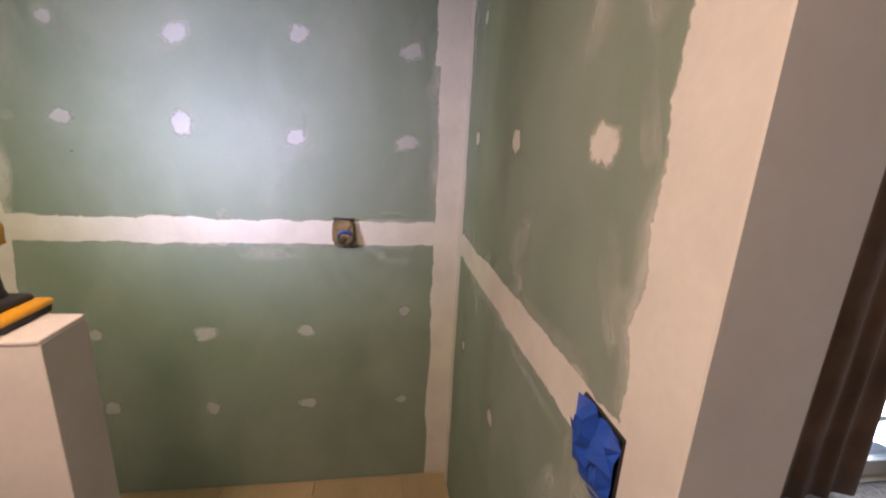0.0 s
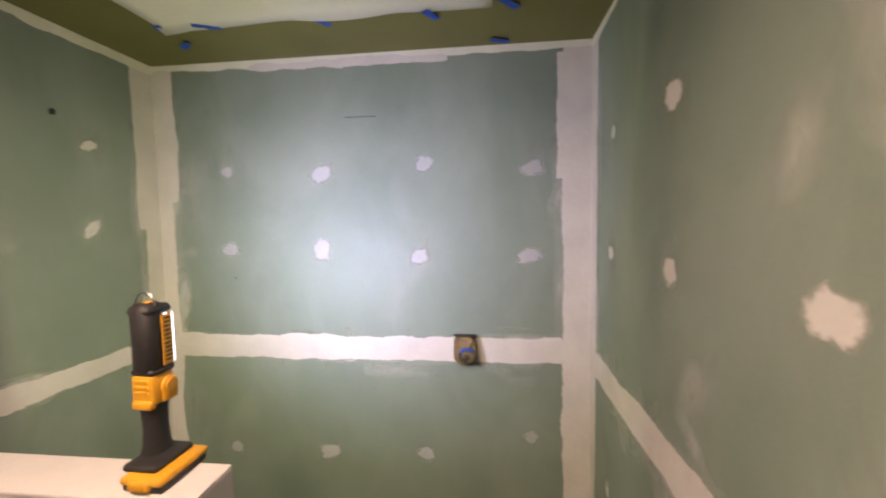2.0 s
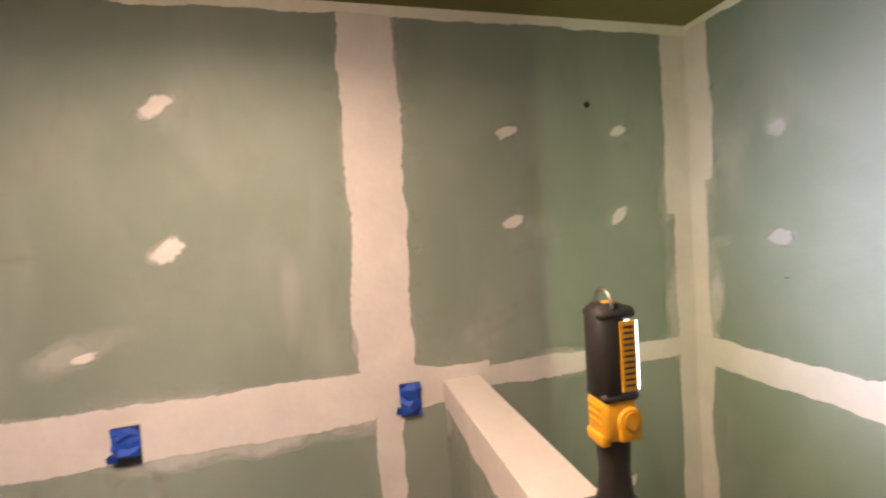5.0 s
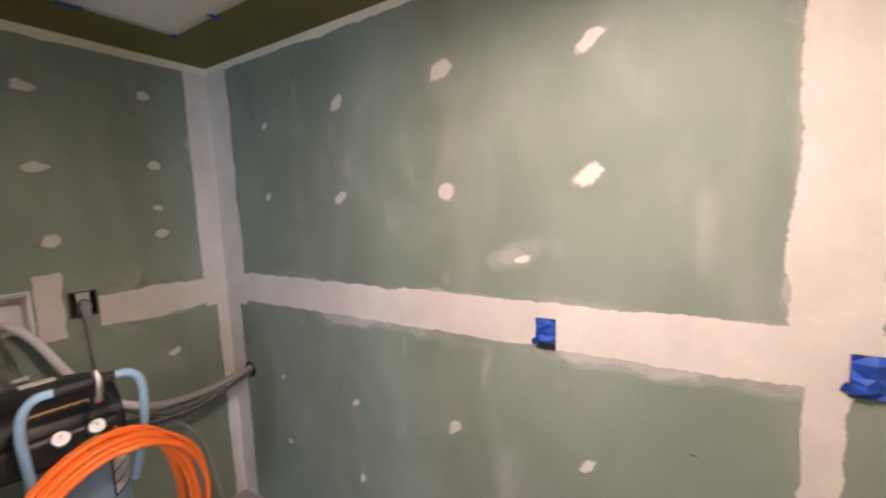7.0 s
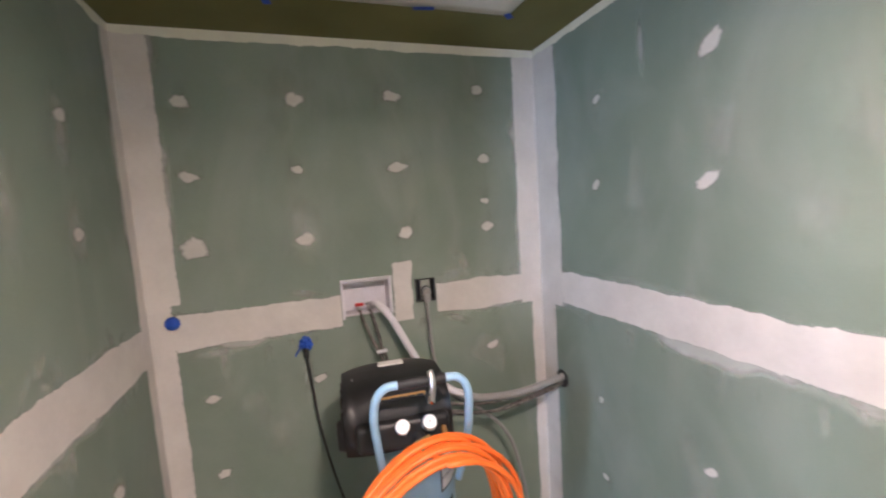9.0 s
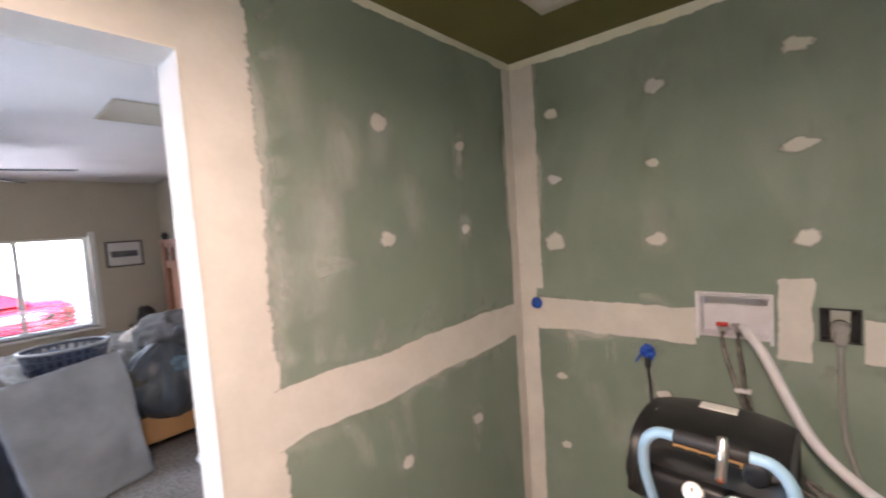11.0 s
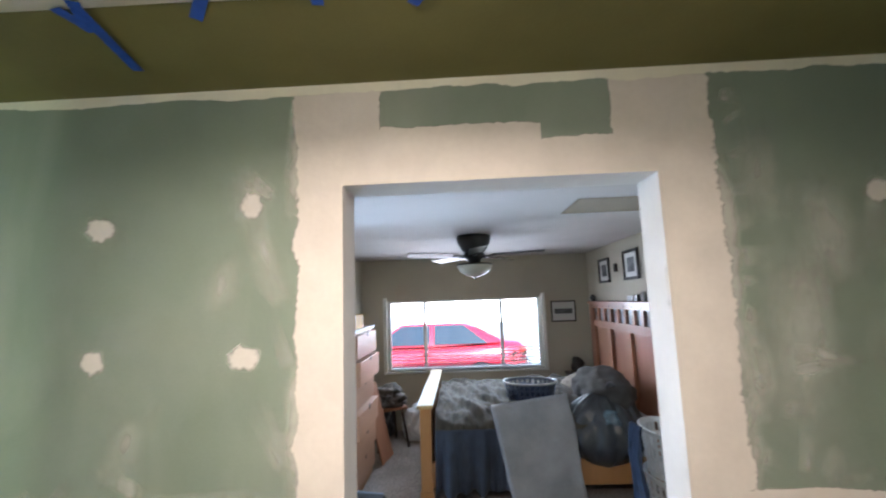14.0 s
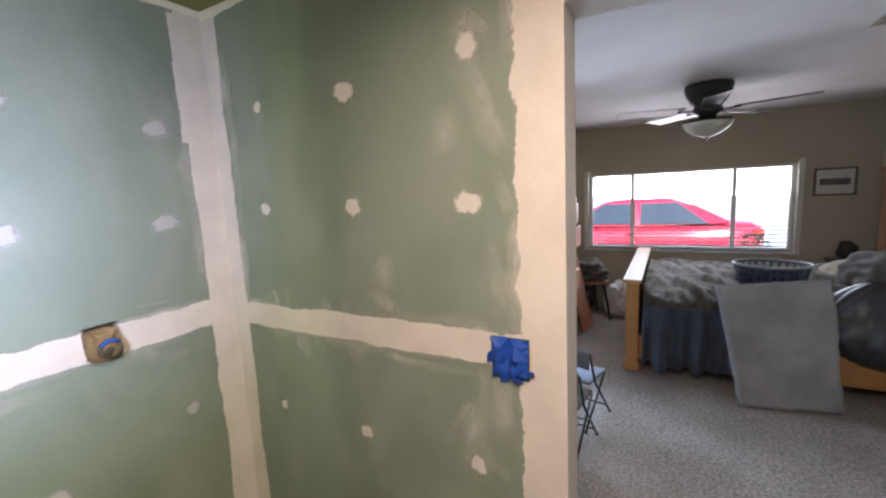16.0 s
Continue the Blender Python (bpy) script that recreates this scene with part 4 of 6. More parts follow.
taped_box("west", 0.523, 0.588, 1.178, 1.284, 3, "small outlet box covered with crumpled blue tape")
taped_box("west", 1.290, 1.354, 1.182, 1.286, 8, "small outlet box covered with blue tape beside the half wall")
taped_box("east", 1.114, 1.227, 1.148, 1.272, 14, "double switch box covered with blue tape beside the doorway", 2)

vb = thing("valve_box", Matrix.Translation((-0.855, Y1, 1.200)), "black wall box stuffed with crumpled brown paper", "wall box")
b = box(-0.040, 0.040, -0.008, 0.0, 0.010, 0.118)
part("box_body", b, BLACKEDGE, vb)
part("box_flange", box(-0.046, 0.046, -0.020, -0.012, 0.114, 0.121, 0.001), BLACKEDGE, vb, "black box edge")
b = crumple(1, 1, 1, 5, 3, 0.20, 2.2)
for v in b.verts:
    for i, r in enumerate((0.046, 0.030, 0.056)):
        v.co[i] = r * math.copysign(min(1.0, abs(v.co[i])) ** 0.5, v.co[i])
    v.co += Vector((0.005 * n3(v.co.z * 40, v.co.y * 40), 0.024 * n3(v.co.x * 28, v.co.z * 28, 2), 0.004 * n3(v.co.x * 40, 5)))
b.transform(Matrix.Translation((0, -0.018, 0.056)))
part("paper_stuffing", b, KRAFT, vb, "crumpled brown paper")
OLIVE = surf("dark_olive_rubber", (0.07, 0.058, 0.028), rough=0.6, vary=0.3, scale=30, fine=120, bump=0.3)
ring_at = Vector((0.008, -0.052, 0.044))
b = tube([ring_at + Vector((0.027 * math.cos(a), 0.004 * math.sin(3 * a), 0.027 * math.sin(a))) for a in np.linspace(0, 2 * math.pi, 22)[:-1]], 0.0075, 8, closed=True)
part("pipe_collar", b, OLIVE, vb, "dark pipe collar", True)
part("pipe_stub", cyl(ring_at + Vector((0, 0.03, 0)), ring_at + Vector((0, -0.004, 0)), 0.024, 0.021, 18, bevel=0.003), KRAFT, vb, "brown capped pipe stub", True)
part("pipe_plug", crumple(0.013, 0.010, 0.013, 8, 2, 0.5), OLIVE, vb).location = ring_at + Vector((-0.005, -0.006, -0.004))
b = tube([ring_at + Vector((0.029 * math.cos(a), -0.006, 0.029 * math.sin(a))) for a in np.linspace(0.7, 2.6, 9)], 0.0055, 7)
part("blue_tape_scrap", b, TAPE, vb, "scrap of blue tape", True)
tagged(link(cyl(on_wall("south", -0.452, 1.288, 0.003), on_wall("south", -0.452, 1.288, 0.016), 0.029, 0.024, 18), "blue_plug", TAPE, True), "round blue plug pressed into the corner joint", "plug")
# uncut hole: a dark disc carries the shade inside it
tagged(link(cyl(on_wall("west", 1.996, 2.151, 0.0006), on_wall("west", 1.996, 2.151, 0.004), 0.010, seg=14), "screw_hole", BLACKEDGE), "dark disc for the shade in a small pipe hole", "hole")

# washing machine outlet box
WHITEP = surf("white_plastic", (0.72, 0.70, 0.74), rough=0.4, vary=0.05, scale=12, bump=0.05)
GREYP = surf("grey_plastic", (0.30, 0.29, 0.28), rough=0.45, vary=0.1, bump=0.05)
RED = surf("red_plastic", (0.55, 0.03, 0.02), rough=0.4, vary=0.1, bump=0.05)
wb = thing("washer_outlet_box", Matrix.Translation((-1.2355, Y0, 1.205)), "white plastic washing machine outlet box recessed in drywall", "outlet box")
u, h = 0.116, 0.178
b = box(-u, u, -0.09, -0.084, 0.0, h)
box(-u + 0.004, -u + 0.009, -0.084, 0.008, 0.008, h - 0.004, bm=b)
box(u - 0.009, u - 0.004, -0.084, 0.008, 0.008, h - 0.004, bm=b)
box(-u + 0.009, u - 0.009, -0.084, 0.008, 0.008, 0.013, bm=b)
box(-u + 0.009, u - 0.009, -0.084, 0.008, h - 0.009, h - 0.004, bm=b)
b.transform(Matrix.Diagonal((0.955, 1, 0.93, 1)) @ Matrix.Translation((0, 0, 0.006)))
part("tray", b, WHITEP, wb)
part("top_flange", box(-u, u, 0.003, 0.016, h - 0.006, h + 0.002, 0.002), WHITEP, wb)
part("side_flange", box(-u, -u + 0.010, 0.003, 0.014, 0.0, h - 0.006, 0.002), WHITEP, wb)
part("side_flange", box(u - 0.010, u, 0.003, 0.014, 0.0, h - 0.006, 0.002), WHITEP, wb)
for sx in (-0.012, 0.036):
    v = part("valve", cyl((sx, -0.04, 0.010), (sx, -0.04, 0.055), 0.012, seg=14), STEEL, wb, "metal valve", True)
    part("valve_handle", box(sx - 0.020, sx + 0.020, -0.030, -0.012, 0.048, 0.062, 0.003), RED if sx > 0 else GREYP, v, "valve lever")


def cable(name, pts, r, material, label, category, seg=9, smooth=True, steps=8):
    return tagged(link(tube(spline(pts, steps), r, seg), name, material, smooth), label, category)


BRAID = surf("braided_hose", (0.24, 0.22, 0.20), rough=0.4, vary=0.3, scale=40, fine=500, bump=0.4, metal=0.6)
cable("drain_hose", [(-1.262, -1.345, 1.245), (-1.275, -1.27, 1.262), (-1.325, -1.22, 1.20), (-1.385, -1.19, 1.075), (-1.455, -1.17, 0.945), (-1.560, -1.15, 0.850), (-1.66, -1.14, 0.800)], 0.0165, WHITEP, "pale washing machine drain hose curving out of the box", "hose", 14)
# same drain hose further on; the shade on it is put into the grey
cable("grey_hose", [(-1.63, -1.142, 0.812), (-1.72, -1.138, 0.782), (-1.90, -1.13, 0.772), (-2.05, -1.13, 0.790), (-2.19, -1.145, 0.800)], 0.0175, GREYP, "far stretch of the drain hose, its shade coloured grey", "hose", 14)
cable("water_hose", [(-1.200, -1.345, 1.225), (-1.205, -1.29, 1.205), (-1.232, -1.24, 1.12), (-1.258, -1.215, 1.06), (-1.31, -1.20, 0.93), (-1.48, -1.17, 0.80), (-1.75, -1.15, 0.745), (-2.0, -1.14, 0.765), (-2.19, -1.150, 0.782)], 0.0075, BRAID, "braided steel water supply hose", "hose")
cable("water_hose", [(-1.248, -1.345, 1.225), (-1.252, -1.29, 1.205), (-1.266, -1.24, 1.12), (-1.276, -1.215, 1.06), (-1.34, -1.19, 0.91), (-1.50, -1.15, 0.77), (-1.76, -1.12, 0.715), (-2.0, -1.12, 0.742), (-2.19, -1.150, 0.770)], 0.0075, BRAID, "braided steel water supply hose", "hose")
cable("water_hose", [(-1.31, -1.19, 0.86), (-1.50, -1.16, 0.75), (-1.76, -1.16, 0.695), (-2.0, -1.15, 0.735), (-2.19, -1.165, 0.765)], 0.0075, BRAID, "braided steel water supply hose", "hose")
tagged(link(box(-1.292, -1.246, -1.224, -1.200, 1.058, 1.070, 0.002), "hose_tag", WHITEP), "white paper tag round the water hoses", "tag")
# hose hole is not cut; its inner shade is the disc's dark colour
tagged(link(cyl(on_wall("west", -1.150, 0.785, 0.002), on_wall("west", -1.150, 0.785, 0.006), 0.045, seg=24), "hose_hole", BLACKEDGE), "dark disc for the shade in the round hose hole", "hole")

# dryer outlet and plug
do = thing("dryer_outlet", Matrix.Translation((-1.5165, Y0, 1.232)), "black wall socket with a grey plug and no cover", "wall socket")
b = box(-0.050, 0.050, -0.05, -0.045, 0.004, 0.120)
b2 = rim("south", -1.5165 - 0.0495, -1.5165 + 0.0495, 1.232 + 0.006, 1.232 + 0.118, -0.045, 0.006, 0.006)
b2.transform(do.matrix_world.inverted())
part("box_rim", merge(b, b2), BLACKEDGE, do)
part("socket_strap", box(-0.024, 0.024, -0.02, 0.004, 0.006, 0.118, 0.002), STEEL, do, "steel mounting strap")
part("socket_face", cyl((0, -0.02, 0.06), (0, 0.008, 0.06), 0.024, seg=20), BLACKEDGE, do)
pl = cyl((0, 0.006, 0.058), (0, 0.034, 0.052), 0.024, 0.021, 20, bevel=0.004)
box(-0.016, 0.016, 0.010, 0.034, 0.004, 0.050, 0.005, bm=pl)
part("plug", pl, GREYP, do, "grey plug", True)
cord = cable("cord", [(-1.5165, -1.294, 1.24), (-1.517, -1.29, 1.15), (-1.522, -1.275, 1.0), (-1.535, -1.25, 0.90), (-1.58, -1.21, 0.80), (-1.72, -1.18, 0.70), (-1.85, -1.17, 0.55), (-1.92, -1.17, 0.30), (-1.95, -1.15, 0.01)], 0.0085, GREYP, "grey dryer cord hanging from its plug", "cord")
cord.data.transform(do.matrix_world.inverted())
cord.parent = do

# taped plug and cord of the compressor
tp = thing("taped_plug", Matrix.Translation((-0.950, Y0, 1.085)), "cord plug wrapped in blue tape on the wall", "plug")
b = crumple(0.026, 0.018, 0.030, 11, 3, 0.5)
b.transform(Matrix.Translation((0, 0.024, 0.045)))
part("tape_wrap", b, TAPE, tp, "crumpled blue tape")
b = grid(6, 4, lambda u, v: (0.018 + 0.030 * u, 0.030 + 0.004 * math.sin(u * 5), 0.040 - 0.045 * u + 0.014 * (v - 0.5)))
part("tape_tail", thicken(b, 0.0005), TAPE, tp)
part("plug_body", cyl((0, 0.024, 0.025), (0.002, 0.026, -0.022), 0.013, 0.010, 14, bevel=0.003), BLACKP, tp, "black rubber plug", True)
cable("compressor_cord", [(-0.948, -1.289, 1.065), (-0.958, -1.280, 0.98), (-0.972, -1.265, 0.80), (-1.00, -1.24, 0.62), (-1.05, -1.20, 0.42), (-1.11, -1.14, 0.25), (-1.17, -1.06, 0.14), (-1.21, -1.00, 0.08)], 0.0055, BLACKP, "black compressor cord hanging down the wall", "cord")

# -- air compressor with its hose --
BLUE = surf("pale_blue_enamel", (0.30, 0.46, 0.60), rough=0.35, vary=0.05, scale=8, bump=0.05, coat=0.2)
REDK = surf("dull_red_plastic", (0.28, 0.05, 0.04), rough=0.5, bump=0.05)
BLACKM = surf("black_moulded_plastic", (0.014, 0.014, 0.015), rough=0.42, vary=0.12, scale=20, fine=220, bump=0.1)
ORANGE = surf("orange_rubber", (0.85, 0.16, 0.010), rough=0.45, vary=0.06, scale=15, bump=0.04)
LABELW = surf("label_white", (0.75, 0.74, 0.72), rough=0.5, vary=0.03, bump=0)
GOLD = surf("gold_label", (0.36, 0.21, 0.07), rough=0.4, vary=0.1, bump=0)
CX, CY = -1.262, -0.800
comp = thing("air_compressor", pose(CX, CY, 0, 0, 0, -4), "upright pale blue air compressor with black motor cover", "air compressor")
TX, TR = -0.035, 0.134
part("tank", lathe([(0.02, 0.10), (0.075, 0.105), (0.113, 0.13), (0.130, 0.18), (TR, 0.24), (TR, 0.82), (0.129, 0.87), (0.110, 0.91), (0.07, 0.93), (0.02, 0.935)], 40, m=Matrix.Translation((TX, 0, 0))), BLUE, comp, "pale blue air tank", True)
for a in (40, 140, 220, 320):
    c, s = math.cos(radians(a)), math.sin(radians(a))
    leg = part("foot", box(-0.02, 0.02, -0.008, 0.008, 0.02, 0.20, 0.003, m=pose(TX + 0.118 * c, 0.118 * s, 0, 0, 0, a + 90)), BLUE, comp)
    part("rubber_foot", cyl((TX + 0.118 * c, 0.118 * s, 0), (TX + 0.118 * c, 0.118 * s, 0.024), 0.02, 0.017, 14), BLACKP, leg)
sh = bmesh.new()
# motor cover: a barrel-topped housing
ns, nx = 18, 8
rows = []
for i in range(nx + 1):
    fx = i / nx
    x = -0.142 + 0.344 * fx
    pinch = 1 - 0.10 * abs(2 * fx - 1) ** 3
    row = []
    for k in range(ns + 1):
        a = math.pi * k / ns
        yy, zz = -math.cos(a), math.sin(a)
        row.append(sh.verts.new((x, -0.02 + 0.190 * pinch * math.copysign(abs(yy) ** 0.75, yy), 0.935 + 0.198 * pinch * abs(zz) ** 0.55)))
    rows.append(row)
for i in range(nx):
    for k in range(ns):
        sh.faces.new((rows[i][k], rows[i][k + 1], rows[i + 1][k + 1], rows[i + 1][k]))
sh.faces.new(rows[0])
sh.faces.new(rows[-1][::-1])
sh.faces.new([r[0] for r in rows] + [r[-1] for r in rows[::-1]])
part("motor_cover", sh, BLACKM, comp, "black motor cover", True)
part("skirt", box(-0.135, 0.180, -0.18, 0.11, 0.915, 0.965, 0.02, 3), BLACKM, comp, "", True)
part("control_panel", box(-0.125, 0.170, 0.10, 0.190, 0.948, 1.038, 0.018, 3), BLACKM, comp, "black control panel", True)
for k in range(5):
    part("cooling_fin", box(0.198, 0.210, -0.14 + 0.055 * k, -0.115 + 0.055 * k, 0.95, 1.06, 0.004), BLACKM, comp)
part("side_knob", cyl((0.195, 0.06, 0.96), (0.227, 0.06, 0.96), 0.055, 0.045, 24, bevel=0.006), BLACKM, comp, "round black filter cap", True)
for k, x in enumerate((0.030, -0.055)):
    g = part("gauge", cyl((x, 0.184, 1.013), (x, 0.206, 1.030), 0.024, seg=26, bevel=0.003), STEEL, comp, "round pressure gauge", True)
    part("gauge_face", cyl((x, 0.2055, 1.0295), (x, 0.2080, 1.0315), 0.0205, seg=26), LABELW, g, "white dial")
    part("gauge_needle", box(x - 0.001, x + 0.001, 0.2065, 0.2090, 1.022, 1.040, m=None), BLACKP, g)
part("regulator_knob", cyl((-0.02, 0.185, 0.978), (-0.02, 0.225, 0.978), 0.022, 0.018, 18, bevel=0.003), BLACKP, comp, "", True)
part("valve_fitting", cyl((-0.10, 0.188, 0.995), (-0.10, 0.225, 0.985), 0.009, seg=12), GOLD, comp, "brass fitting", True)
part("badge", box(-0.062, 0.090, 0.126, 0.136, 1.066, 1.098, 0.004), GOLD, comp, "gold and black nameplate")
for k in range(5):
    part("badge_bar", box(-0.054 + 0.0285 * k, -0.030 + 0.0285 * k, 0.1355, 0.1375, 1.071, 1.093), BLACKP, comp)
part("air_filter", cyl((-0.085, 0.10, 1.075), (-0.085, 0.150, 1.085), 0.030, 0.026, 20, bevel=0.004), BLACKM, comp, "round black air filter", True)
part("pressure_switch", box(-0.125, -0.060, 0.06, 0.125, 1.02, 1.075, 0.010, 3), BLACKM, comp, "black pressure switch box", True)
part("red_switch", box(-0.118, -0.098, 0.124, 0.132, 1.045, 1.060, 0.002), REDK, comp, "dull red switch")
part("top_label", box(-0.02, 0.07, -0.085, -0.045, 1.1315, 1.1355, 0.001), LABELW, comp, "white sticker")
tl = part("warning_label", box(0.125, 0.170, -0.03, 0.03, 1.1165, 1.1215, 0.001), BLACKM, comp, "small printed sticker")
for k in range(3):
    part("print_bar", box(0.129, 0.166, -0.024 + 0.018 * k, -0.018 + 0.018 * k, 1.1210, 1.1225), LABELW, tl)
# carrying handle
left = spline([(0.145, 0.110, 0.76), (0.152, 0.175, 0.88), (0.153, 0.245, 1.03), (0.147, 0.275, 1.145), (0.118, 0.280, 1.190), (0.075, 0.280, 1.195)], 7)
right = [Vector((-p.x - 0.015, p.y, p.z)) for p in left]
left = [Vector((p.x - 0.035 - 0.10 * max(0.0, 1.08 - p.z), p.y, p.z)) for p in left]
hb = part("handle_bar", tube(left, 0.0125, 12), BLUE, comp, "pale blue tube handle", True)
part("handle_bar", tube(right, 0.0125, 12), BLUE, comp, "pale blue tube handle", True)
part("handle_grip", cyl((0.045, 0.280, 1.195), (-0.095, 0.280, 1.195), 0.0155, seg=16, bevel=0.003), BLACKP, comp, "black rubber handle grip", True)
part("hose_coupler", tube(spline([(-0.050, 0.285, 1.225), (-0.052, 0.304, 1.190), (-0.046, 0.298, 1.135)], 5), 0.010, 10), STEEL, comp, "steel quick coupler", True)
def tank_patch(a0, a1, z0, z1, off, lean=0.0):
    """A sticker bent round the tank, between two angles from its front."""
    def place(u, v):
        a = radians(a0 + (a1 - a0) * u)
        return (TX + (TR + off) * math.sin(-a), (TR + off) * math.cos(a), z0 + (z1 - z0) * v + lean * (u - 0.5))
    return thicken(grid(8, 2, place), 0.0006)


lb = part("tank_label", tank_patch(26, 66, 0.735, 0.900, 0.001, 0.02), BLACKP, comp, "black and white warning label")
for z0, z1 in ((0.744, 0.778), (0.784, 0.820), (0.826, 0.862), (0.876, 0.882)):
    part("label_panel", tank_patch(29, 63, z0, z1, 0.0022, 0.017), LABELW, lb, "white label panel")
lg = part("tank_badge", tank_patch(-40, 52, 0.50, 0.66, 0.001, 0.05), BLACKP, comp, "black badge with a slanted top")
part("badge_stripe", tank_patch(-36, 48, 0.60, 0.645, 0.0022, 0.045), ORANGE, lg, "orange stripe")
part("badge_stripe", tank_patch(-36, 48, 0.525, 0.59, 0.0022, 0.045), LABELW, lg, "white stripe")

# coiled air hose hung over the handle
hose_pts = []
turns = 8
for i in range(turns * 40 + 1):
    a = 2 * math.pi * i / 40
    k = i / 40
    spread = random.Random(int(k) + 3).random()
    rx = 0.292 + 0.016 * spread if math.sin(a) > 0 else 0.175 + 0.135 * spread      # strands part on the slack side
    rx = rx * abs(math.sin(a)) + 0.27 * (1 - abs(math.sin(a)))
    rz = 0.350 + (0.010 if math.cos(a) > 0 else 0.060) * math.cos(k * 1.9 + 1) + 0.006 * n3(k * 1.3, 9)
    out = 0.012 * ((k * 3) % turns) - 0.03 + 0.015 * math.sin(a * 0.5 + k)
    hose_pts.append(Vector((rx * math.sin(a) - 0.02, out + 0.03 * math.cos(a), rz * math.cos(a))))
hose = thing("air_hose", pose(-1.285, -0.540, 0.672, -6, 10, 4), "coiled orange rubber air hose hung over the compressor handle", "hose")
part("hose_coil", tube(hose_pts, 0.0088, 10), ORANGE, hose, "", True)
for p, q in ((hose_pts[0], hose_pts[1]), (hose_pts[-1], hose_pts[-2])):
    d = (p - q).normalized()
    part("end_fitting", cyl(p - d * 0.012, p + d * 0.035, 0.0105, 0.008, 12, bevel=0.002), GOLD, hose, "brass hose end fitting", True)

# ================= the bedroom =================
OAK = surf("honey_oak", (0.42, 0.22, 0.075), rough=0.4, vary=0.12, scale=3, fine=60, bump=0.1, stretch=(1, 1, 0.12), col2=(0.33, 0.16, 0.05), coat=0.15)
OAKX = surf("honey_oak_long", (0.48, 0.34, 0.14), rough=0.4, vary=0.12, scale=3, fine=60, bump=0.1, stretch=(0.12, 1, 1), col2=(0.40, 0.27, 0.10), coat=0.2)
REDWOOD = surf("reddish_brown_wood", (0.37, 0.19, 0.11), rough=0.42, vary=0.12, scale=3, fine=50, bump=0.1, stretch=(1, 1, 0.12), col2=(0.26, 0.10, 0.05), coat=0.15)
PALEWOOD = surf("pale_drawer_wood", (0.50, 0.29, 0.18), rough=0.45, vary=0.1, scale=3, fine=50, bump=0.1, stretch=(0.15, 1, 1), per_object=0.15)
DARKW = surf("dark_brown_cover", (0.085, 0.045, 0.025), rough=0.55, vary=0.25, scale=3, fine=40, bump=0.3, bump_scale=8)
QUILT = surf("grey_brown_quilt", (0.078, 0.068, 0.048), rough=0.9, vary=0.25, scale=7, fine=120, bump=0.6, bump_scale=50, sheen=0.05, stretch=(1, 3, 1), col2=(0.032, 0.029, 0.023))
SHEETB = surf("blue_grey_bed_sheet", (0.046, 0.060, 0.092), rough=0.85, vary=0.18, scale=5, fine=150, bump=0.3, sheen=0.05)
PADM = surf("grey_foam_mat", (0.30, 0.305, 0.33), rough=0.9, vary=0.16, scale=3.5, fine=160, bump=0.8, bump_scale=14, sheen=0.1)
BAGM = surf("dark_glossy_plastic_bag", (0.058, 0.064, 0.074), rough=0.32, vary=0.2, scale=6, fine=60, bump=0.5, bump_scale=10)
BAGBLUE = surf("pale_blue_print", (0.10, 0.16, 0.22), rough=0.4, vary=0.3, scale=20, bump=0.1)
BASKETRIM = surf("pale_grey_rim", (0.34, 0.36, 0.38), rough=0.4, vary=0.05, bump=0.05)
BASKETB = surf("dark_blue_plastic", (0.055, 0.072, 0.115), rough=0.45, vary=0.1, bump=0.05)
BASKETW = surf("white_basket_plastic", (0.68, 0.70, 0.72), rough=0.45, vary=0.05, bump=0.05)
JEANS = surf("dark_blue_denim", (0.025, 0.04, 0.085), rough=0.9, vary=0.25, scale=12, fine=250, bump=0.4)
WHITECLOTH = surf("white_cloth", (0.70, 0.71, 0.72), rough=0.9, vary=0.06, scale=6, bump=0.3)
TANCLOTH = surf("tan_pillow_cloth", (0.30, 0.26, 0.20), rough=0.9, vary=0.15, scale=6, bump=0.3)
BROWNCLOTH = surf("dark_brown_blanket", (0.072, 0.066, 0.060), rough=0.9, vary=0.2, scale=6, bump=0.3)
FRAMEB = surf("black_picture_frame", (0.03, 0.026, 0.022), rough=0.4, vary=0.1, bump=0.05)
MATW = surf("picture_mat", (0.66, 0.65, 0.62), rough=0.8, vary=0.02, bump=0)
PRINT = surf("grey_print", (0.16, 0.16, 0.17), rough=0.6, vary=0.3, scale=14, bump=0)
WINW = surf("white_window_frame", (0.74, 0.74, 0.70), rough=0.4, vary=0.03, bump=0.03)
BLIND = surf("white_blind_slat", (0.78, 0.78, 0.76), rough=0.5, vary=0.03, bump=0)
FANB = surf("dark_bronze", (0.030, 0.026, 0.023), rough=0.4, vary=0.15, metal=0.3, bump=0.05)
FANLIT = surf("lit_fan_blade", (0.45, 0.40, 0.36), rough=0.4, vary=0.08, bump=0.05)
BOWL = surf("frosted_lamp_bowl", (0.62, 0.60, 0.52), rough=0.35, vary=0.04, bump=0.05)
CHAIRM = surf("dark_chair_metal", (0.03, 0.03, 0.032), rough=0.4, vary=0.1, metal=0.4, bump=0.05)
CHAIRF = surf("worn_grey_fabric", (0.13, 0.12, 0.105), rough=0.9, vary=0.25, scale=14, bump=0.4)
CHAIRB = surf("blue_grey_seat", (0.16, 0.19, 0.26), rough=0.6, vary=0.1, bump=0.1)
YBOX = surf("yellow_cardboard", (0.70, 0.42, 0.06), rough=0.7, vary=0.06, bump=0.05)
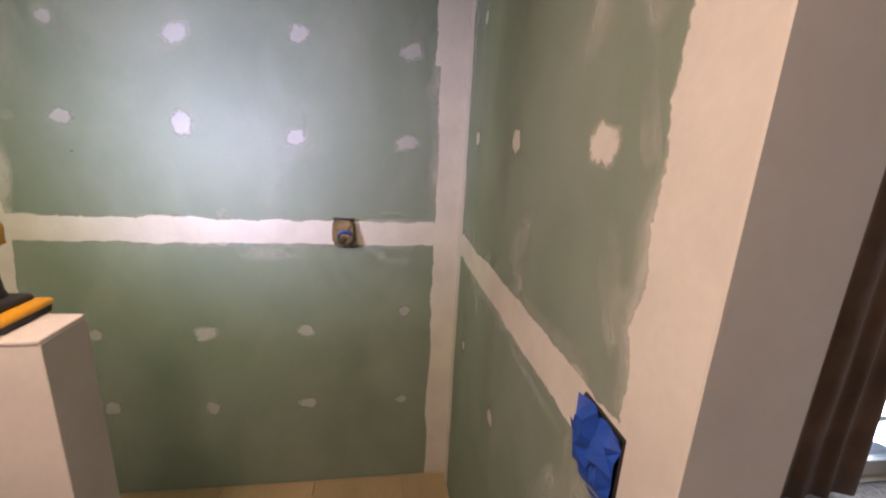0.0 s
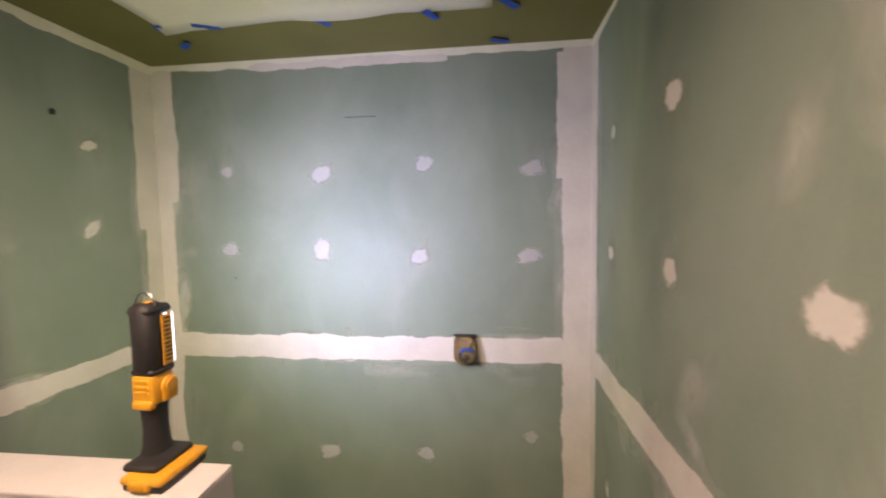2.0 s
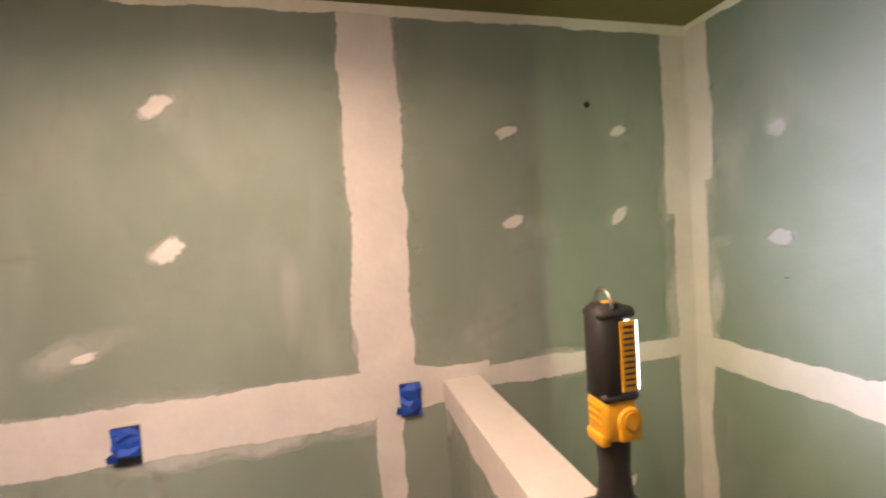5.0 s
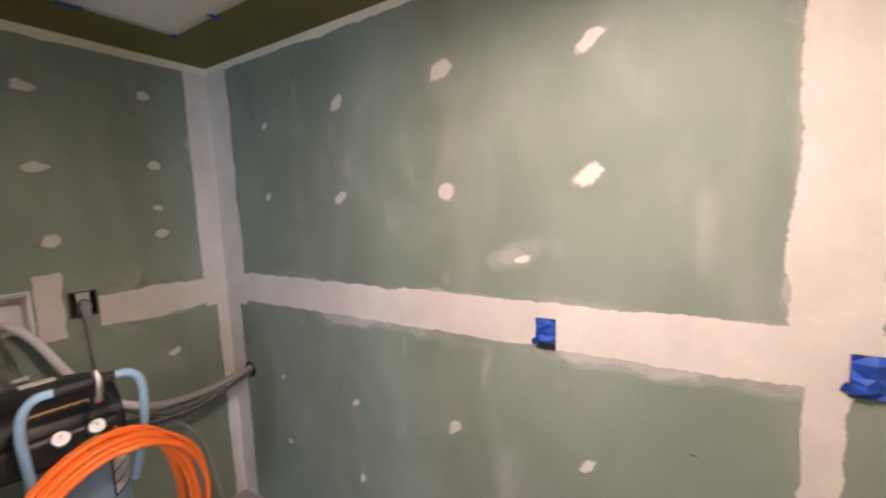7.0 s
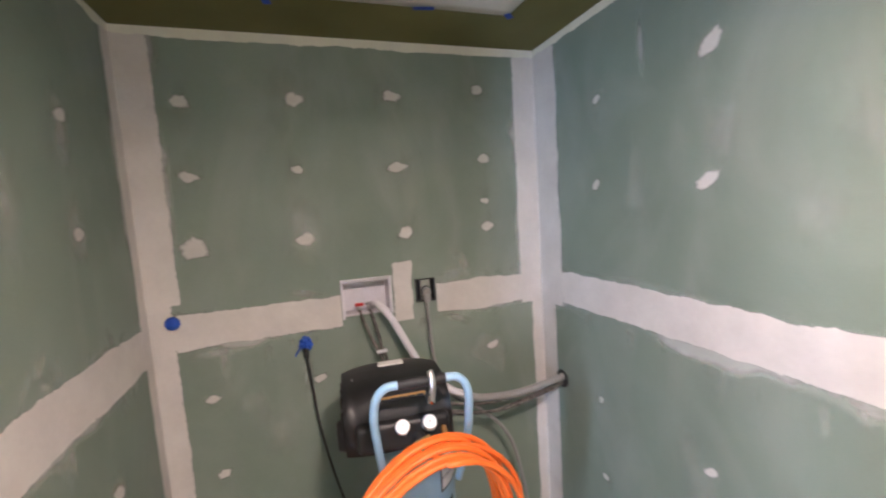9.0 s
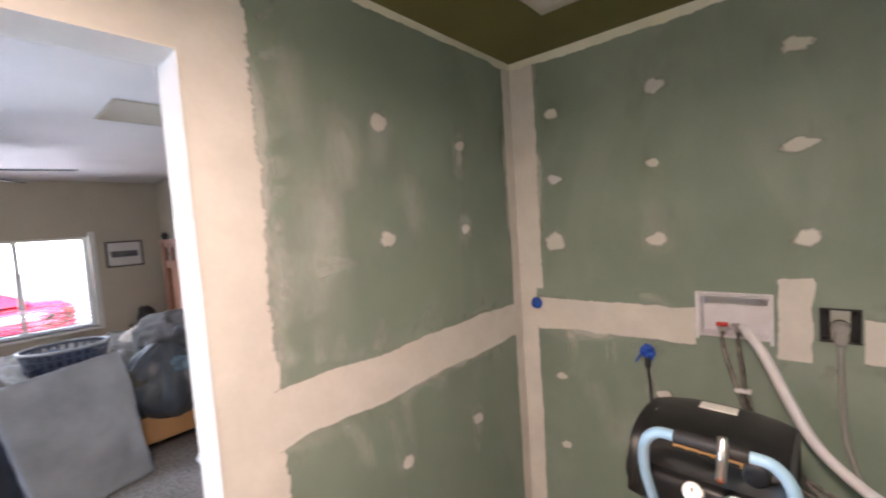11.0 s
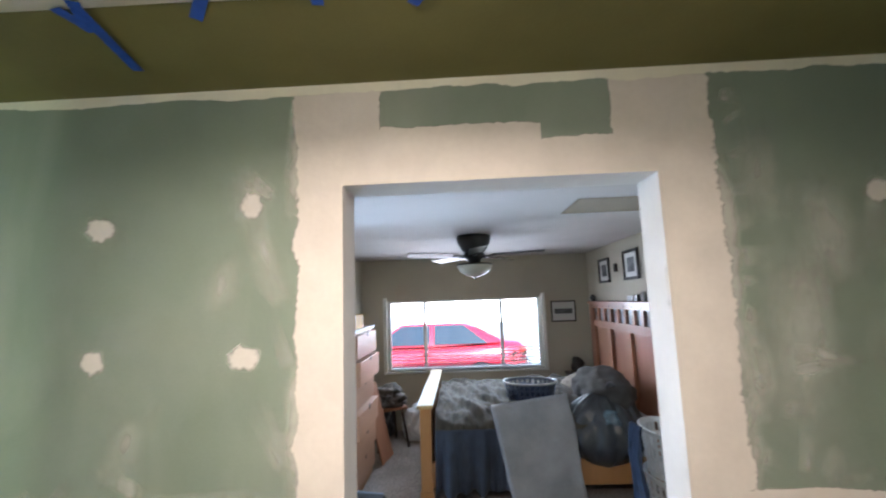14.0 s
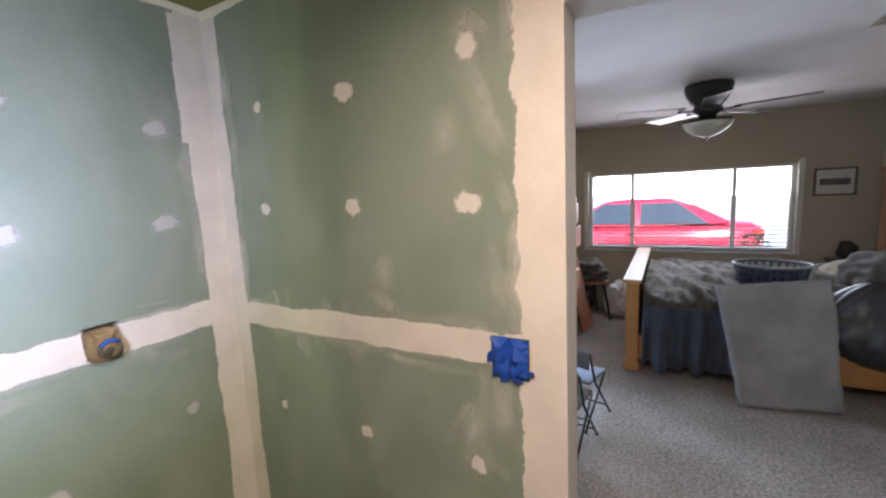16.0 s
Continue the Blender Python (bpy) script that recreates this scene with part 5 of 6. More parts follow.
BBOX = surf("pale_blue_cardboard", (0.26, 0.42, 0.62), rough=0.7, vary=0.06, bump=0.05)
GLASS = bpy.data.materials.new("window_glass")
GLASS.use_nodes = True
gb = GLASS.node_tree.nodes["Principled BSDF"]
gb.inputs["Transmission Weight"].default_value, gb.inputs["Roughness"].default_value, gb.inputs["IOR"].default_value = 1.0, 0.0, 1.45

# carpet: a soft pile in short tufts
CARPET = surf("grey_beige_carpet", (0.27, 0.245, 0.225), rough=1.0, vary=1.05, scale=2.2, fine=60, bump=1.0, bump_scale=42, col2=(0.185, 0.16, 0.14), spec=0.1, sheen=0.1)


def carpet_place(u, v):
    x, y = BX0 + 0.005 + (BX1 - BX0 - 0.01) * u, BY0 + 0.004 + (BY1 - BY0 - 0.008) * v
    return (x, y, FZ - 0.006 + 0.007 * abs(n3(x * 34, y * 34, 1)) + 0.004 * n3(x * 5, y * 5, 4))


tagged(link(thicken(grid(230, 160, carpet_place), -0.006), "carpet", CARPET, True), "grey beige cut pile bedroom carpet", "carpet", "", "structure")
structure("step_riser", box(BX0 - 0.012, BX0, DY0 + 0.004, DY1 - 0.004, 0, FZ - 0.002), OAKX, "low wooden step at the bedroom doorway", "step")

# window with its frame, bars, sill and panes
win = tagged(new("window_1"), "wide white framed bedroom window in three lights", "window", "", "structure")
wx = BX1 + 0.05
b = box(wx, wx + 0.06, WY0, WY0 + 0.045, WZ0, WZ1, 0.004)
box(wx, wx + 0.06, WY1 - 0.045, WY1, WZ0, WZ1, 0.004, bm=b)
box(wx, wx + 0.06, WY0 + 0.045, WY1 - 0.045, WZ0, WZ0 + 0.035, 0.004, bm=b)
box(wx, wx + 0.06, WY0 + 0.045, WY1 - 0.045, WZ1 - 0.028, WZ1, 0.004, bm=b)
part("window_frame", b, WINW, win)
for y in (1.175, 0.143):
    part("mullion", box(wx + 0.005, wx + 0.055, y - 0.024, y + 0.024, WZ0 + 0.035, WZ1 - 0.028, 0.004), WINW, win)
for y0, y1 in ((WY0 + 0.045, 0.119), (0.167, 1.151), (1.199, WY1 - 0.045)):
    p = part("pane", box(wx + 0.025, wx + 0.029, y0, y1, WZ0 + 0.035, WZ1 - 0.028), GLASS, win)
    p.visible_shadow = False
part("window_sill", box(BX1 - 0.03, wx, WY0 - 0.03, WY1 + 0.03, WZ0 - 0.025, WZ0, 0.005), WINW, win)
b = box(BX1 - 0.014, BX1, WY0 - 0.05, WY0, WZ0 - 0.03, WZ1 + 0.05, 0.003)
box(BX1 - 0.014, BX1, WY1, WY1 + 0.05, WZ0 - 0.03, WZ1 + 0.05, 0.003, bm=b)
part("casing", b, WINW, win)
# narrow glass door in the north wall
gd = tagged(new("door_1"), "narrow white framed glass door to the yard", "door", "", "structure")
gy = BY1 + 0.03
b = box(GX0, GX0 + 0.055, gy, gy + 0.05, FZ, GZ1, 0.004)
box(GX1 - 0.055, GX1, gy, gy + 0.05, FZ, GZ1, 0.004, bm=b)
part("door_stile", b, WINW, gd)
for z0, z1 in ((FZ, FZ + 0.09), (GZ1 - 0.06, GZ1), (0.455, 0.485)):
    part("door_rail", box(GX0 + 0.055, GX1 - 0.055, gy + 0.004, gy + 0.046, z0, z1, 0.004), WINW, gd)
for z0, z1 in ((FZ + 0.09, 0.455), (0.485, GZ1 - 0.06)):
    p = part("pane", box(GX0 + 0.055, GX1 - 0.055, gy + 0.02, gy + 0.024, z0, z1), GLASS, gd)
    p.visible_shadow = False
part("door_handle", box(GX0 + 0.018, GX0 + 0.036, gy - 0.035, gy + 0.002, 1.08, 1.24, 0.006), FANB, gd, "dark lever handle")

cu = thing("curtain", Matrix.Translation((1.14, BY1 - 0.065, FZ)), "dark brown curtain gathered beside the glass door", "curtain")


def curtain_place(u, v):
    x = -0.30 + 0.64 * u - 0.02 * math.sin(3 * v)
    fold = 0.014 * math.sin(u * 31 + 2 * n3(u * 5, 1.3) + 0.6 * n3(u * 6, v * 2)) * (1 - 0.35 * v)
    return (x, fold + 0.008 * n3(u * 9, v * 4), 0.015 + 1.93 * v)


BROWNCURT = surf("brown_curtain_cloth", (0.20, 0.105, 0.055), rough=0.9, vary=0.2, scale=4, fine=140, bump=0.3, sheen=0.1)
part("cloth", thicken(grid(120, 14, curtain_place), 0.004), BROWNCURT, cu, "dark brown cloth in folds", True)
part("rod", cyl((-0.38, 0, 1.955), (0.90, 0, 1.955), 0.011, seg=12), FANB, cu, "dark curtain rod", True)
for x in (-0.38, 0.90):
    part("finial", lathe([(0.010, -0.02), (0.022, 0.0), (0.020, 0.018), (0.004, 0.034)], 14, m=pose(x, 0, 1.955, 0, 90 if x > 0 else -90, 0)), FANB, cu, "", True)
for x in (-0.34, 0.86):
    part("rod_bracket", box(x - 0.008, x + 0.008, 0.0, 0.065, 1.935, 1.952, 0.002), FANB, cu)

blind = thing("window_blind", Matrix.Translation((BX1 + 0.025, 0, WZ0)), "lowered stack of thin white blind slats across the lower panes", "blind")
for k in range(7):
    z = 0.012 + 0.044 * k
    part("slat", box(-0.011, 0.011, WY0 + 0.05, WY1 - 0.05, -0.0015, 0.0015, m=pose(0, 0, z, 0, 28, 0)), BLIND, blind)
for y in (-0.2, 0.65, 1.5):
    part("ladder_cord", box(-0.001, 0.001, y, y + 0.003, 0.004, 0.285), BLIND, blind)

# ceiling fan
fan = thing("ceiling_fan", pose(2.21, 0.545, BH, 0, 0, 17), "dark ceiling fan with a frosted light bowl", "ceiling fan")
part("canopy", lathe([(0.150, 0.0), (0.156, -0.02), (0.145, -0.07), (0.110, -0.13), (0.085, -0.155)], 30), FANB, fan, "dark tapered fan housing", True)
part("hub", lathe([(0.085, -0.155), (0.095, -0.165), (0.095, -0.195), (0.060, -0.215), (0.050, -0.260)], 24), FANB, fan, "", True)
part("light_bowl", lathe([(0.155, -0.262), (0.158, -0.275), (0.130, -0.318), (0.075, -0.355), (0.012, -0.372)], 30), BOWL, fan, "frosted glass light bowl", True)
part("bowl_rim", lathe([(0.150, -0.252), (0.162, -0.256), (0.162, -0.266), (0.150, -0.268)], 30), FANB, fan, "", True)
part("finial", lathe([(0.012, -0.370), (0.014, -0.380), (0.004, -0.392)], 14), FANB, fan, "", True)
for k in range(5):
    a = 72 * k + 20
    m = pose(0, 0, -0.185, 0, 0, a) @ pose(0, 0, 0, 10)
    b = box(0.09, 0.20, -0.018, 0.018, -0.004, 0.004, 0.002, m=m)
    arm = part("blade_arm", b, FANB, fan, "dark blade bracket")

    def blade(u, v):
        w = 0.060 + 0.012 * u - (0.03 * max(0, u - 0.9) * 10) ** 2
        return m @ Vector((0.17 + 0.45 * u, (v - 0.5) * 2 * w, 0.006))
    # two blades catch the light: their brightness is put into a paler colour
    part("blade", thicken(grid(14, 4, blade), 0.006), FANLIT if k in (0, 1) else FANB, fan, "flat fan blade")

# bed
BEDX0, BEDX1 = 2.15, 3.98
bed = thing("bed", Matrix.Translation((BEDX0, 0.05, FZ)), "large wooden bed with oak footboard and tall panelled headboard", "bed")
inv = bed.matrix_world.inverted()


def bed_part(name, b, mat, parent=None, label="", smooth=False):
    b.transform(inv)
    return part(name, b, mat, parent or bed, label, smooth)


fb = bed_part("footboard", box(BEDX0 + 0.09, BEDX1 - 0.09, 0.995, 1.055, FZ + 0.08, 0.86, 0.004), OAK, None, "honey oak footboard")
for x in (BEDX0, BEDX1 - 0.1):
    b = box(x + 0.006, x + 0.094, 0.975, 1.075, FZ + 0.07, 0.885, 0.006)
    box(x - 0.004, x + 0.104, 0.966, 1.084, FZ, FZ + 0.075, 0.006, bm=b)
    bed_part("foot_post", b, OAK)
bed_part("footboard_cap", box(BEDX0 - 0.02, BEDX1 + 0.02, 0.955, 1.095, 0.885, 0.918, 0.006), OAKX, None, "pale oak top rail")
bed_part("side_rail", box(BEDX0 + 0.02, BEDX0 + 0.06, -0.93, 0.975, FZ + 0.10, FZ + 0.30, 0.004), OAK, None, "oak side rail")
bed_part("side_rail", box(BEDX1 - 0.06, BEDX1 - 0.02, -0.93, 0.975, FZ + 0.10, FZ + 0.30, 0.004), OAK, None, "oak side rail")
# tall headboard: posts, rails, square lights, panels
HX0, HX1, HYF, HYB, HZ = 2.09, 3.86, -0.955, -1.028, 1.722
bed_part("headboard_back", box(HX0 + 0.02, HX1 - 0.02, HYB, HYF - 0.035, FZ, HZ - 0.03), REDWOOD, None, "reddish brown headboard")
bed_part("head_post", box(HX0, HX0 + 0.075, HYB, HYF + 0.012, FZ, HZ - 0.03, 0.004), REDWOOD)
bed_part("head_post", box(HX1 - 0.075, HX1, HYB, HYF + 0.012, FZ, HZ - 0.03, 0.004), REDWOOD)
bed_part("head_cap", box(HX0 - 0.015, HX1 + 0.015, HYB, HYF + 0.03, HZ - 0.03, HZ, 0.005), REDWOOD)
bed_part("upper_rail", box(HX0 + 0.075, HX1 - 0.075, HYF - 0.035, HYF, HZ - 0.085, HZ - 0.03, 0.003), REDWOOD)
bed_part("middle_rail", box(HX0 + 0.075, HX1 - 0.075, HYF - 0.035, HYF, HZ - 0.305, HZ - 0.225, 0.003), REDWOOD)
GREYLIGHT = surf("grey_inset_glass", (0.20, 0.20, 0.21), rough=0.3, vary=0.15, scale=10, bump=0)
n = 8
w = (HX1 - HX0 - 0.15) / n
for k in range(n):
    x = HX0 + 0.075 + k * w
    bed_part("square_light", box(x + 0.03, x + w - 0.03, HYF - 0.034, HYF - 0.026, HZ - 0.225, HZ - 0.085), GREYLIGHT, None, "grey inset square")
for k in range(n + 1):
    x = HX0 + 0.075 + k * w
    bed_part("stile", box(x - 0.03 if k else x, x + 0.03 if k < n else x, HYF - 0.035, HYF - 0.001, HZ - 0.225, HZ - 0.085, 0.002), REDWOOD)
    bed_part("rail_peg", cyl((x, HYF, HZ - 0.058), (x, HYF + 0.006, HZ - 0.058), 0.008, seg=10), FRAMEB)
for k in range(4):
    x = HX0 + 0.075 + k * (HX1 - HX0 - 0.15) / 3
    bed_part("panel_stile", box(max(x - 0.035, HX0 + 0.075), min(x + 0.035, HX1 - 0.075), HYF - 0.035, HYF, FZ + 0.3, HZ - 0.305, 0.003), REDWOOD)
bed_part("mattress", box(BEDX0 + 0.07, BEDX1 - 0.07, -0.93, 0.95, FZ + 0.22, FZ + 0.60, 0.06, 3), WHITECLOTH, None, "mattress under the covers", True)

# covers on the bed
MTOP = FZ + 0.615


def cover_place(u, v):
    """u: across the bed from the near hem over the top; v: from foot to head."""
    y = 0.945 - 1.50 * v
    if u < 0.32:
        f = u / 0.32
        z = FZ + 0.10 + (MTOP - FZ - 0.13) * f + 0.025 * n3(y * 5, 2) * (1 - f)
        x = BEDX0 - 0.005 - 0.080 * (1 - 0.6 * f) * max(0.1, 0.9 + 1.5 * n3(y * 5.5, 5) + 0.9 * n3(y * 13, 2, f * 0.8) + 0.55 * math.sin(y * 47 + 5 * n3(y * 2, 7) + 1.5 * f) + 0.35 * n3(y * 38, 4, f)) * min(1, 1.6 - 1.5 * f)
    else:
        f = (u - 0.32) / 0.68
        x = BEDX0 + 0.035 + (BEDX1 - BEDX0 - 0.10) * f
        w = x * 0.8 + y * 0.6
        z = MTOP + 0.02 + 0.040 * n3(x * 2.6, y * 3.6, 1) + 0.075 * abs(n3(w * 2.2, (y * 0.8 - x * 0.35) * 9, 6)) + 0.016 * n3(x * 6, y * 22, 3) - 0.03 * (1 - min(1, f * 9)) + 0.05 * math.sin(math.pi * f)
    return (x, y, z)


cover = thing("bed_cover", Matrix.Translation((0, 0, 0)), "crumpled grey brown quilt and blue grey sheet over the bed", "bedding")
part("quilt", thicken(grid(110, 170, lambda u, v: cover_place(0.30 + 0.70 * u, v)), 0.012), QUILT, cover, "crumpled grey brown quilt", True)
part("hanging_sheet", thicken(grid(30, 150, lambda u, v: cover_place(0.31 * u, 0.76 * v)), 0.006), SHEETB, cover, "blue grey sheet hanging in folds", True)

# foam mat leaning on the bed
corner = [Vector(c) for c in ((1.885, 0.325, FZ), (2.030, -0.235, FZ), (2.105, -0.150, 0.985), (2.075, 0.470, 0.915))]


def pad_place(u, v):
    p = (corner[0] * (1 - u) + corner[1] * u) * (1 - v) + (corner[3] * (1 - u) + corner[2] * u) * v
    return p + Vector((-0.045 - 0.020 * n3(u * 4, v * 4, 2) - 0.010 * abs(n3(u * 9 + v * 4, v * 9, 9)), 0.008 * n3(v * 7, 1), 0.006 + 0.006 * n3(u * 6, 3))) + Vector((-0.03 * math.sin(math.pi * v), 0, 0))


b = thicken(grid(26, 34, pad_place), 0.045)
b.verts.ensure_lookup_table()
low = min(v.co.z for v in b.verts)
b.transform(Matrix.Translation((0, 0, FZ + 0.001 - low)))
mat = thing("foam_mat", Matrix.Identity(4), "grey cloth-covered foam mat leaning against the side of the bed", "mat")
part("cushion", b, PADM, mat, "", True)
rim = [pad_place(k / 20, 1) for k in range(21)] + [pad_place(1, 1 - k / 26) for k in range(1, 27)] + [pad_place(1 - k / 20, 0) for k in range(1, 21)] + [pad_place(0, k / 26) for k in range(1, 26)]
part("piping", tube([p + Vector((-0.004, 0, FZ + 0.001 - low + 0.005)) for p in rim], 0.0055, 7, closed=True), PADM, mat, "grey piped edge", True)


def lump(name, loc, size, seed, mat, label, category, amp=0.4, f=1.6, flat=-0.6, sub=5):
    b = crumple(1, 1, 1, seed, sub, amp, f)
    for v in b.verts:
        v.co.z = max(v.co.z, flat)
    b.transform(Matrix.Diagonal((*size, 1)))
    ob = link(b, name, mat, True)
    ob.location = Vector(loc)
    ob.location.z -= flat * size[2]
    return tagged(ob, label, category)


bag = thing("plastic_bag", Matrix.Translation((2.30, -0.50, FZ + 0.22)), "dark see-through plastic bag of bedding slumped against the bed", "bag")


def bag_place(u, v):
    """A full bag: folds run down from its gathered top."""
    a = 2 * math.pi * u
    s = math.sin(math.pi * min(0.98, 0.06 + 0.94 * v)) ** 0.55
    fold = 0.96 + 0.045 * math.sin(a * 11 + 5 * v + 4 * n3(v * 3, math.cos(a), math.sin(a))) * v + 0.16 * abs(n3(math.cos(a) * 3.2 + 0.8 * v, math.sin(a) * 3.2, v * 1.6)) + 0.05 * abs(n3(math.cos(a) * 9, math.sin(a) * 9, v * 5)) + 0.14 * n3(math.cos(a) * 1.4, math.sin(a) * 1.4, v * 2)
    return (0.27 * s * fold * math.cos(a) + 0.05 * v, 0.35 * s * fold * math.sin(a) - 0.03 * v, 0.60 * v + 0.03 * n3(math.cos(a), math.sin(a), 8) * v)


b = grid(150, 60, bag_place)
bmesh.ops.remove_doubles(b, verts=b.verts[:], dist=1e-4)
bmesh.ops.holes_fill(b, edges=b.edges[:], sides=0)
part("bag_body", b, BAGM, bag, "dark plastic film in folds over bedding", True)
b = grid(8, 8, lambda u, v: Vector(bag_place(0.47 + 0.06 * u + 0.005 * math.sin(7 * v), 0.62 + 0.16 * v + 0.010 * math.sin(6 * u))) * 1.02)
part("printed_patch", thicken(b, 0.002), BAGBLUE, bag, "pale blue printed patch", True)
b = grid(6, 6, lambda u, v: Vector(bag_place(0.56 + 0.02 * u, 0.52 + 0.05 * v)) * 1.02)
part("paper_tag", thicken(b, 0.002), WHITECLOTH, bag, "small white paper tag", True)
part("gathered_neck", tube(spline([(0.05, -0.03, 0.585), (0.03, -0.05, 0.63), (-0.03, -0.08, 0.66), (-0.08, -0.07, 0.64)]), lambda t: 0.035 - 0.012 * math.sin(3 * t) + 0.012 * math.sin(9 * t), 12), BAGM, bag, "knotted bag neck", True)
lump("pillow", (3.05, -0.60, MTOP + 0.03), (0.36, 0.25, 0.11), 7, TANCLOTH, "pale tan crumpled pillow on the bed", "pillow", 0.22, 1.4)
lump("blanket", (2.60, -0.62, MTOP + 0.02), (0.40, 0.27, 0.20), 33, BROWNCLOTH, "dark brown crumpled blanket heaped near the headboard", "blanket", 0.22, 1.4)


def basket(m, rx, ry, h, mat, label, seed=1):
    base = thing("laundry_basket", m, label, "laundry basket")
    n = 28

    def ring(k, f, grow=0.0):
        a = 2 * math.pi * k / n
        g = 0.82 + 0.18 * f + grow
        return Vector((rx * g * math.cos(a), ry * g * math.sin(a), h * f))
    b = bmesh.new()
    vs = [b.verts.new(ring(k, 0)) for k in range(n)]
    b.faces.new(vs)
    part("basket_floor", thicken(b, 0.004), mat, base)
    for f0, f1 in ((0.0, 0.12), (0.36, 0.42), (0.64, 0.70), (0.90, 1.0)):
        b = bmesh.new()
        lo = [b.verts.new(ring(k, f0)) for k in range(n)]
        hi = [b.verts.new(ring(k, f1)) for k in range(n)]
        for k in range(n):
            b.faces.new((lo[k], lo[(k + 1) % n], hi[(k + 1) % n], hi[k]))
        part("basket_band", thicken(b, 0.004), mat, base)
    for k in range(n):
        b = bmesh.new()
        q = [b.verts.new(ring(k - 0.22, 0.1)), b.verts.new(ring(k + 0.22, 0.1)), b.verts.new(ring(k + 0.22, 0.93)), b.verts.new(ring(k - 0.22, 0.93))]
        b.faces.new(q)
        part("basket_slat", thicken(b, 0.004), mat, base)
    part("rim", tube([ring(k / 2, 1.0, 0.02) for k in range(2 * n)], 0.010, 8, closed=True), BASKETRIM if mat == BASKETB else mat, base, "pale rolled basket rim", True)
    return base


basket(pose(2.70, 0.04, MTOP + 0.040, 0, 0, 80), 0.25, 0.20, 0.19, BASKETB, "dark blue slotted laundry basket standing on the bed")
lump("dark_cloth", (2.70, 0.04, MTOP + 0.045), (0.17, 0.20, 0.10), 77, JEANS, "dark clothes in the blue basket on the bed", "clothes", 0.3, 2.0)
basket(pose(1.78, -0.83, FZ, 0, 0, 0), 0.26, 0.18, 0.33, BASKETW, "white slotted laundry basket standing on the carpet")
basket(pose(1.78, -0.83, FZ + 0.335, 0, 0, 0), 0.28, 0.19, 0.32, BASKETW, "white slotted laundry basket stacked on another")


def jeans_place(u, v):
    return (1.60 + 0.20 * u + 0.012 * n3(v * 6, u * 4), -0.552 + 0.05 * math.sin(math.pi * v) * (1 - v) + 0.018 * math.sin(u * 17 + v * 3), 0.845 - 0.60 * v)


tagged(link(thicken(grid(14, 24, jeans_place), 0.014), "jeans", JEANS, True), "dark blue jeans hanging over the laundry basket", "jeans")
lump("white_laundry", (1.60, -0.60, FZ), (0.17, 0.16, 0.13), 41, WHITECLOTH, "pile of white laundry on the carpet", "laundry", 0.4, 2.0)


# pictures
def picture(m, w, h, frame_w, label, inner=0.24):
    base = thing("framed_picture", m, label, "picture", "pictures on the walls")
    b = box(-w / 2, w / 2, 0, 0.022, -h / 2, -h / 2 + frame_w, 0.003)
    box(-w / 2, w / 2, 0, 0.022, h / 2 - frame_w, h / 2, 0.003, bm=b)
    box(-w / 2, -w / 2 + frame_w, 0, 0.022, -h / 2 + frame_w, h / 2 - frame_w, 0.003, bm=b)
    box(w / 2 - frame_w, w / 2, 0, 0.022, -h / 2 + frame_w, h / 2 - frame_w, 0.003, bm=b)
    part("picture_frame", b, FRAMEB, base, "dark narrow frame")
    part("mat_board", box(-w / 2 + frame_w, w / 2 - frame_w, 0.002, 0.010, -h / 2 + frame_w, h / 2 - frame_w), MATW, base, "off-white mat")
    part("print", box(-w * inner, w * inner, 0.010, 0.0115, -h * inner, h * inner), PRINT, base, "grey print")
    return base


picture(pose(3.43, BY0, 2.075, 0, 0, 0), 0.34, 0.285, 0.028, "small black framed print above the headboard")
picture(pose(2.665, BY0, 2.085, 0, 0, 0), 0.36, 0.30, 0.030, "larger black framed print above the headboard")
p = picture(pose(BX1, -0.677, 1.600, 0, 0, 90), 0.325, 0.275, 0.016, "framed drawing of a dark oval shape beside the window", 0.36)
for o in p.children:
    if o.name.startswith("print"):
        o.data = o.data.copy()
        for v in o.data.vertices:
            v.co.z *= 0.33
picture(pose(3.30, BY1, 1.93, 0, 0, 180), 0.22, 0.30, 0.022, "narrow framed print above the dresser")
picture(pose(2.55, BY1, 2.02, 0, 0, 180), 0.26, 0.32, 0.022, "framed print on the wall above the dresser")
sc = tagged(link(box(-0.025, 0.025, 0, 0.03, -0.045, 0.045, 0.006), "wall_ornament", FRAMEB), "small dark ornament hanging between two prints", "ornament")
sc.location = (3.06, BY0, 2.083)

# things on the headboard and beside it
tagged(link(box(2.52, 2.66, -1.02, -0.95, HZ, HZ + 0.055, 0.004), "tissue_box", WHITECLOTH), "white box on top of the headboard", "box")
tagged(link(box(2.43, 2.51, -1.02, -0.955, HZ, HZ + 0.065, 0.004), "dark_box", FRAMEB), "dark little box on top of the headboard", "box")
tagged(link(cyl((2.37, -0.99, HZ), (2.37, -0.99, HZ + 0.09), 0.028, 0.022, 16, bevel=0.004), "small_jar", GREYP, True), "small grey jar on top of the headboard", "jar")
tagged(link(crumple(0.035, 0.03, 0.045, 9, 3), "figurine", FRAMEB, True), "small dark ornament at the end of the headboard", "ornament").location = (3.80, -0.98, HZ + 0.035)
ns = thing("nightstand", Matrix.Translation((4.0, -0.83, FZ)), "dark nightstand in the corner beside the bed", "nightstand")
part("body", box(-0.10, 0.10, -0.18, 0.18, 0.04, 0.66, 0.006), DARKW, ns)
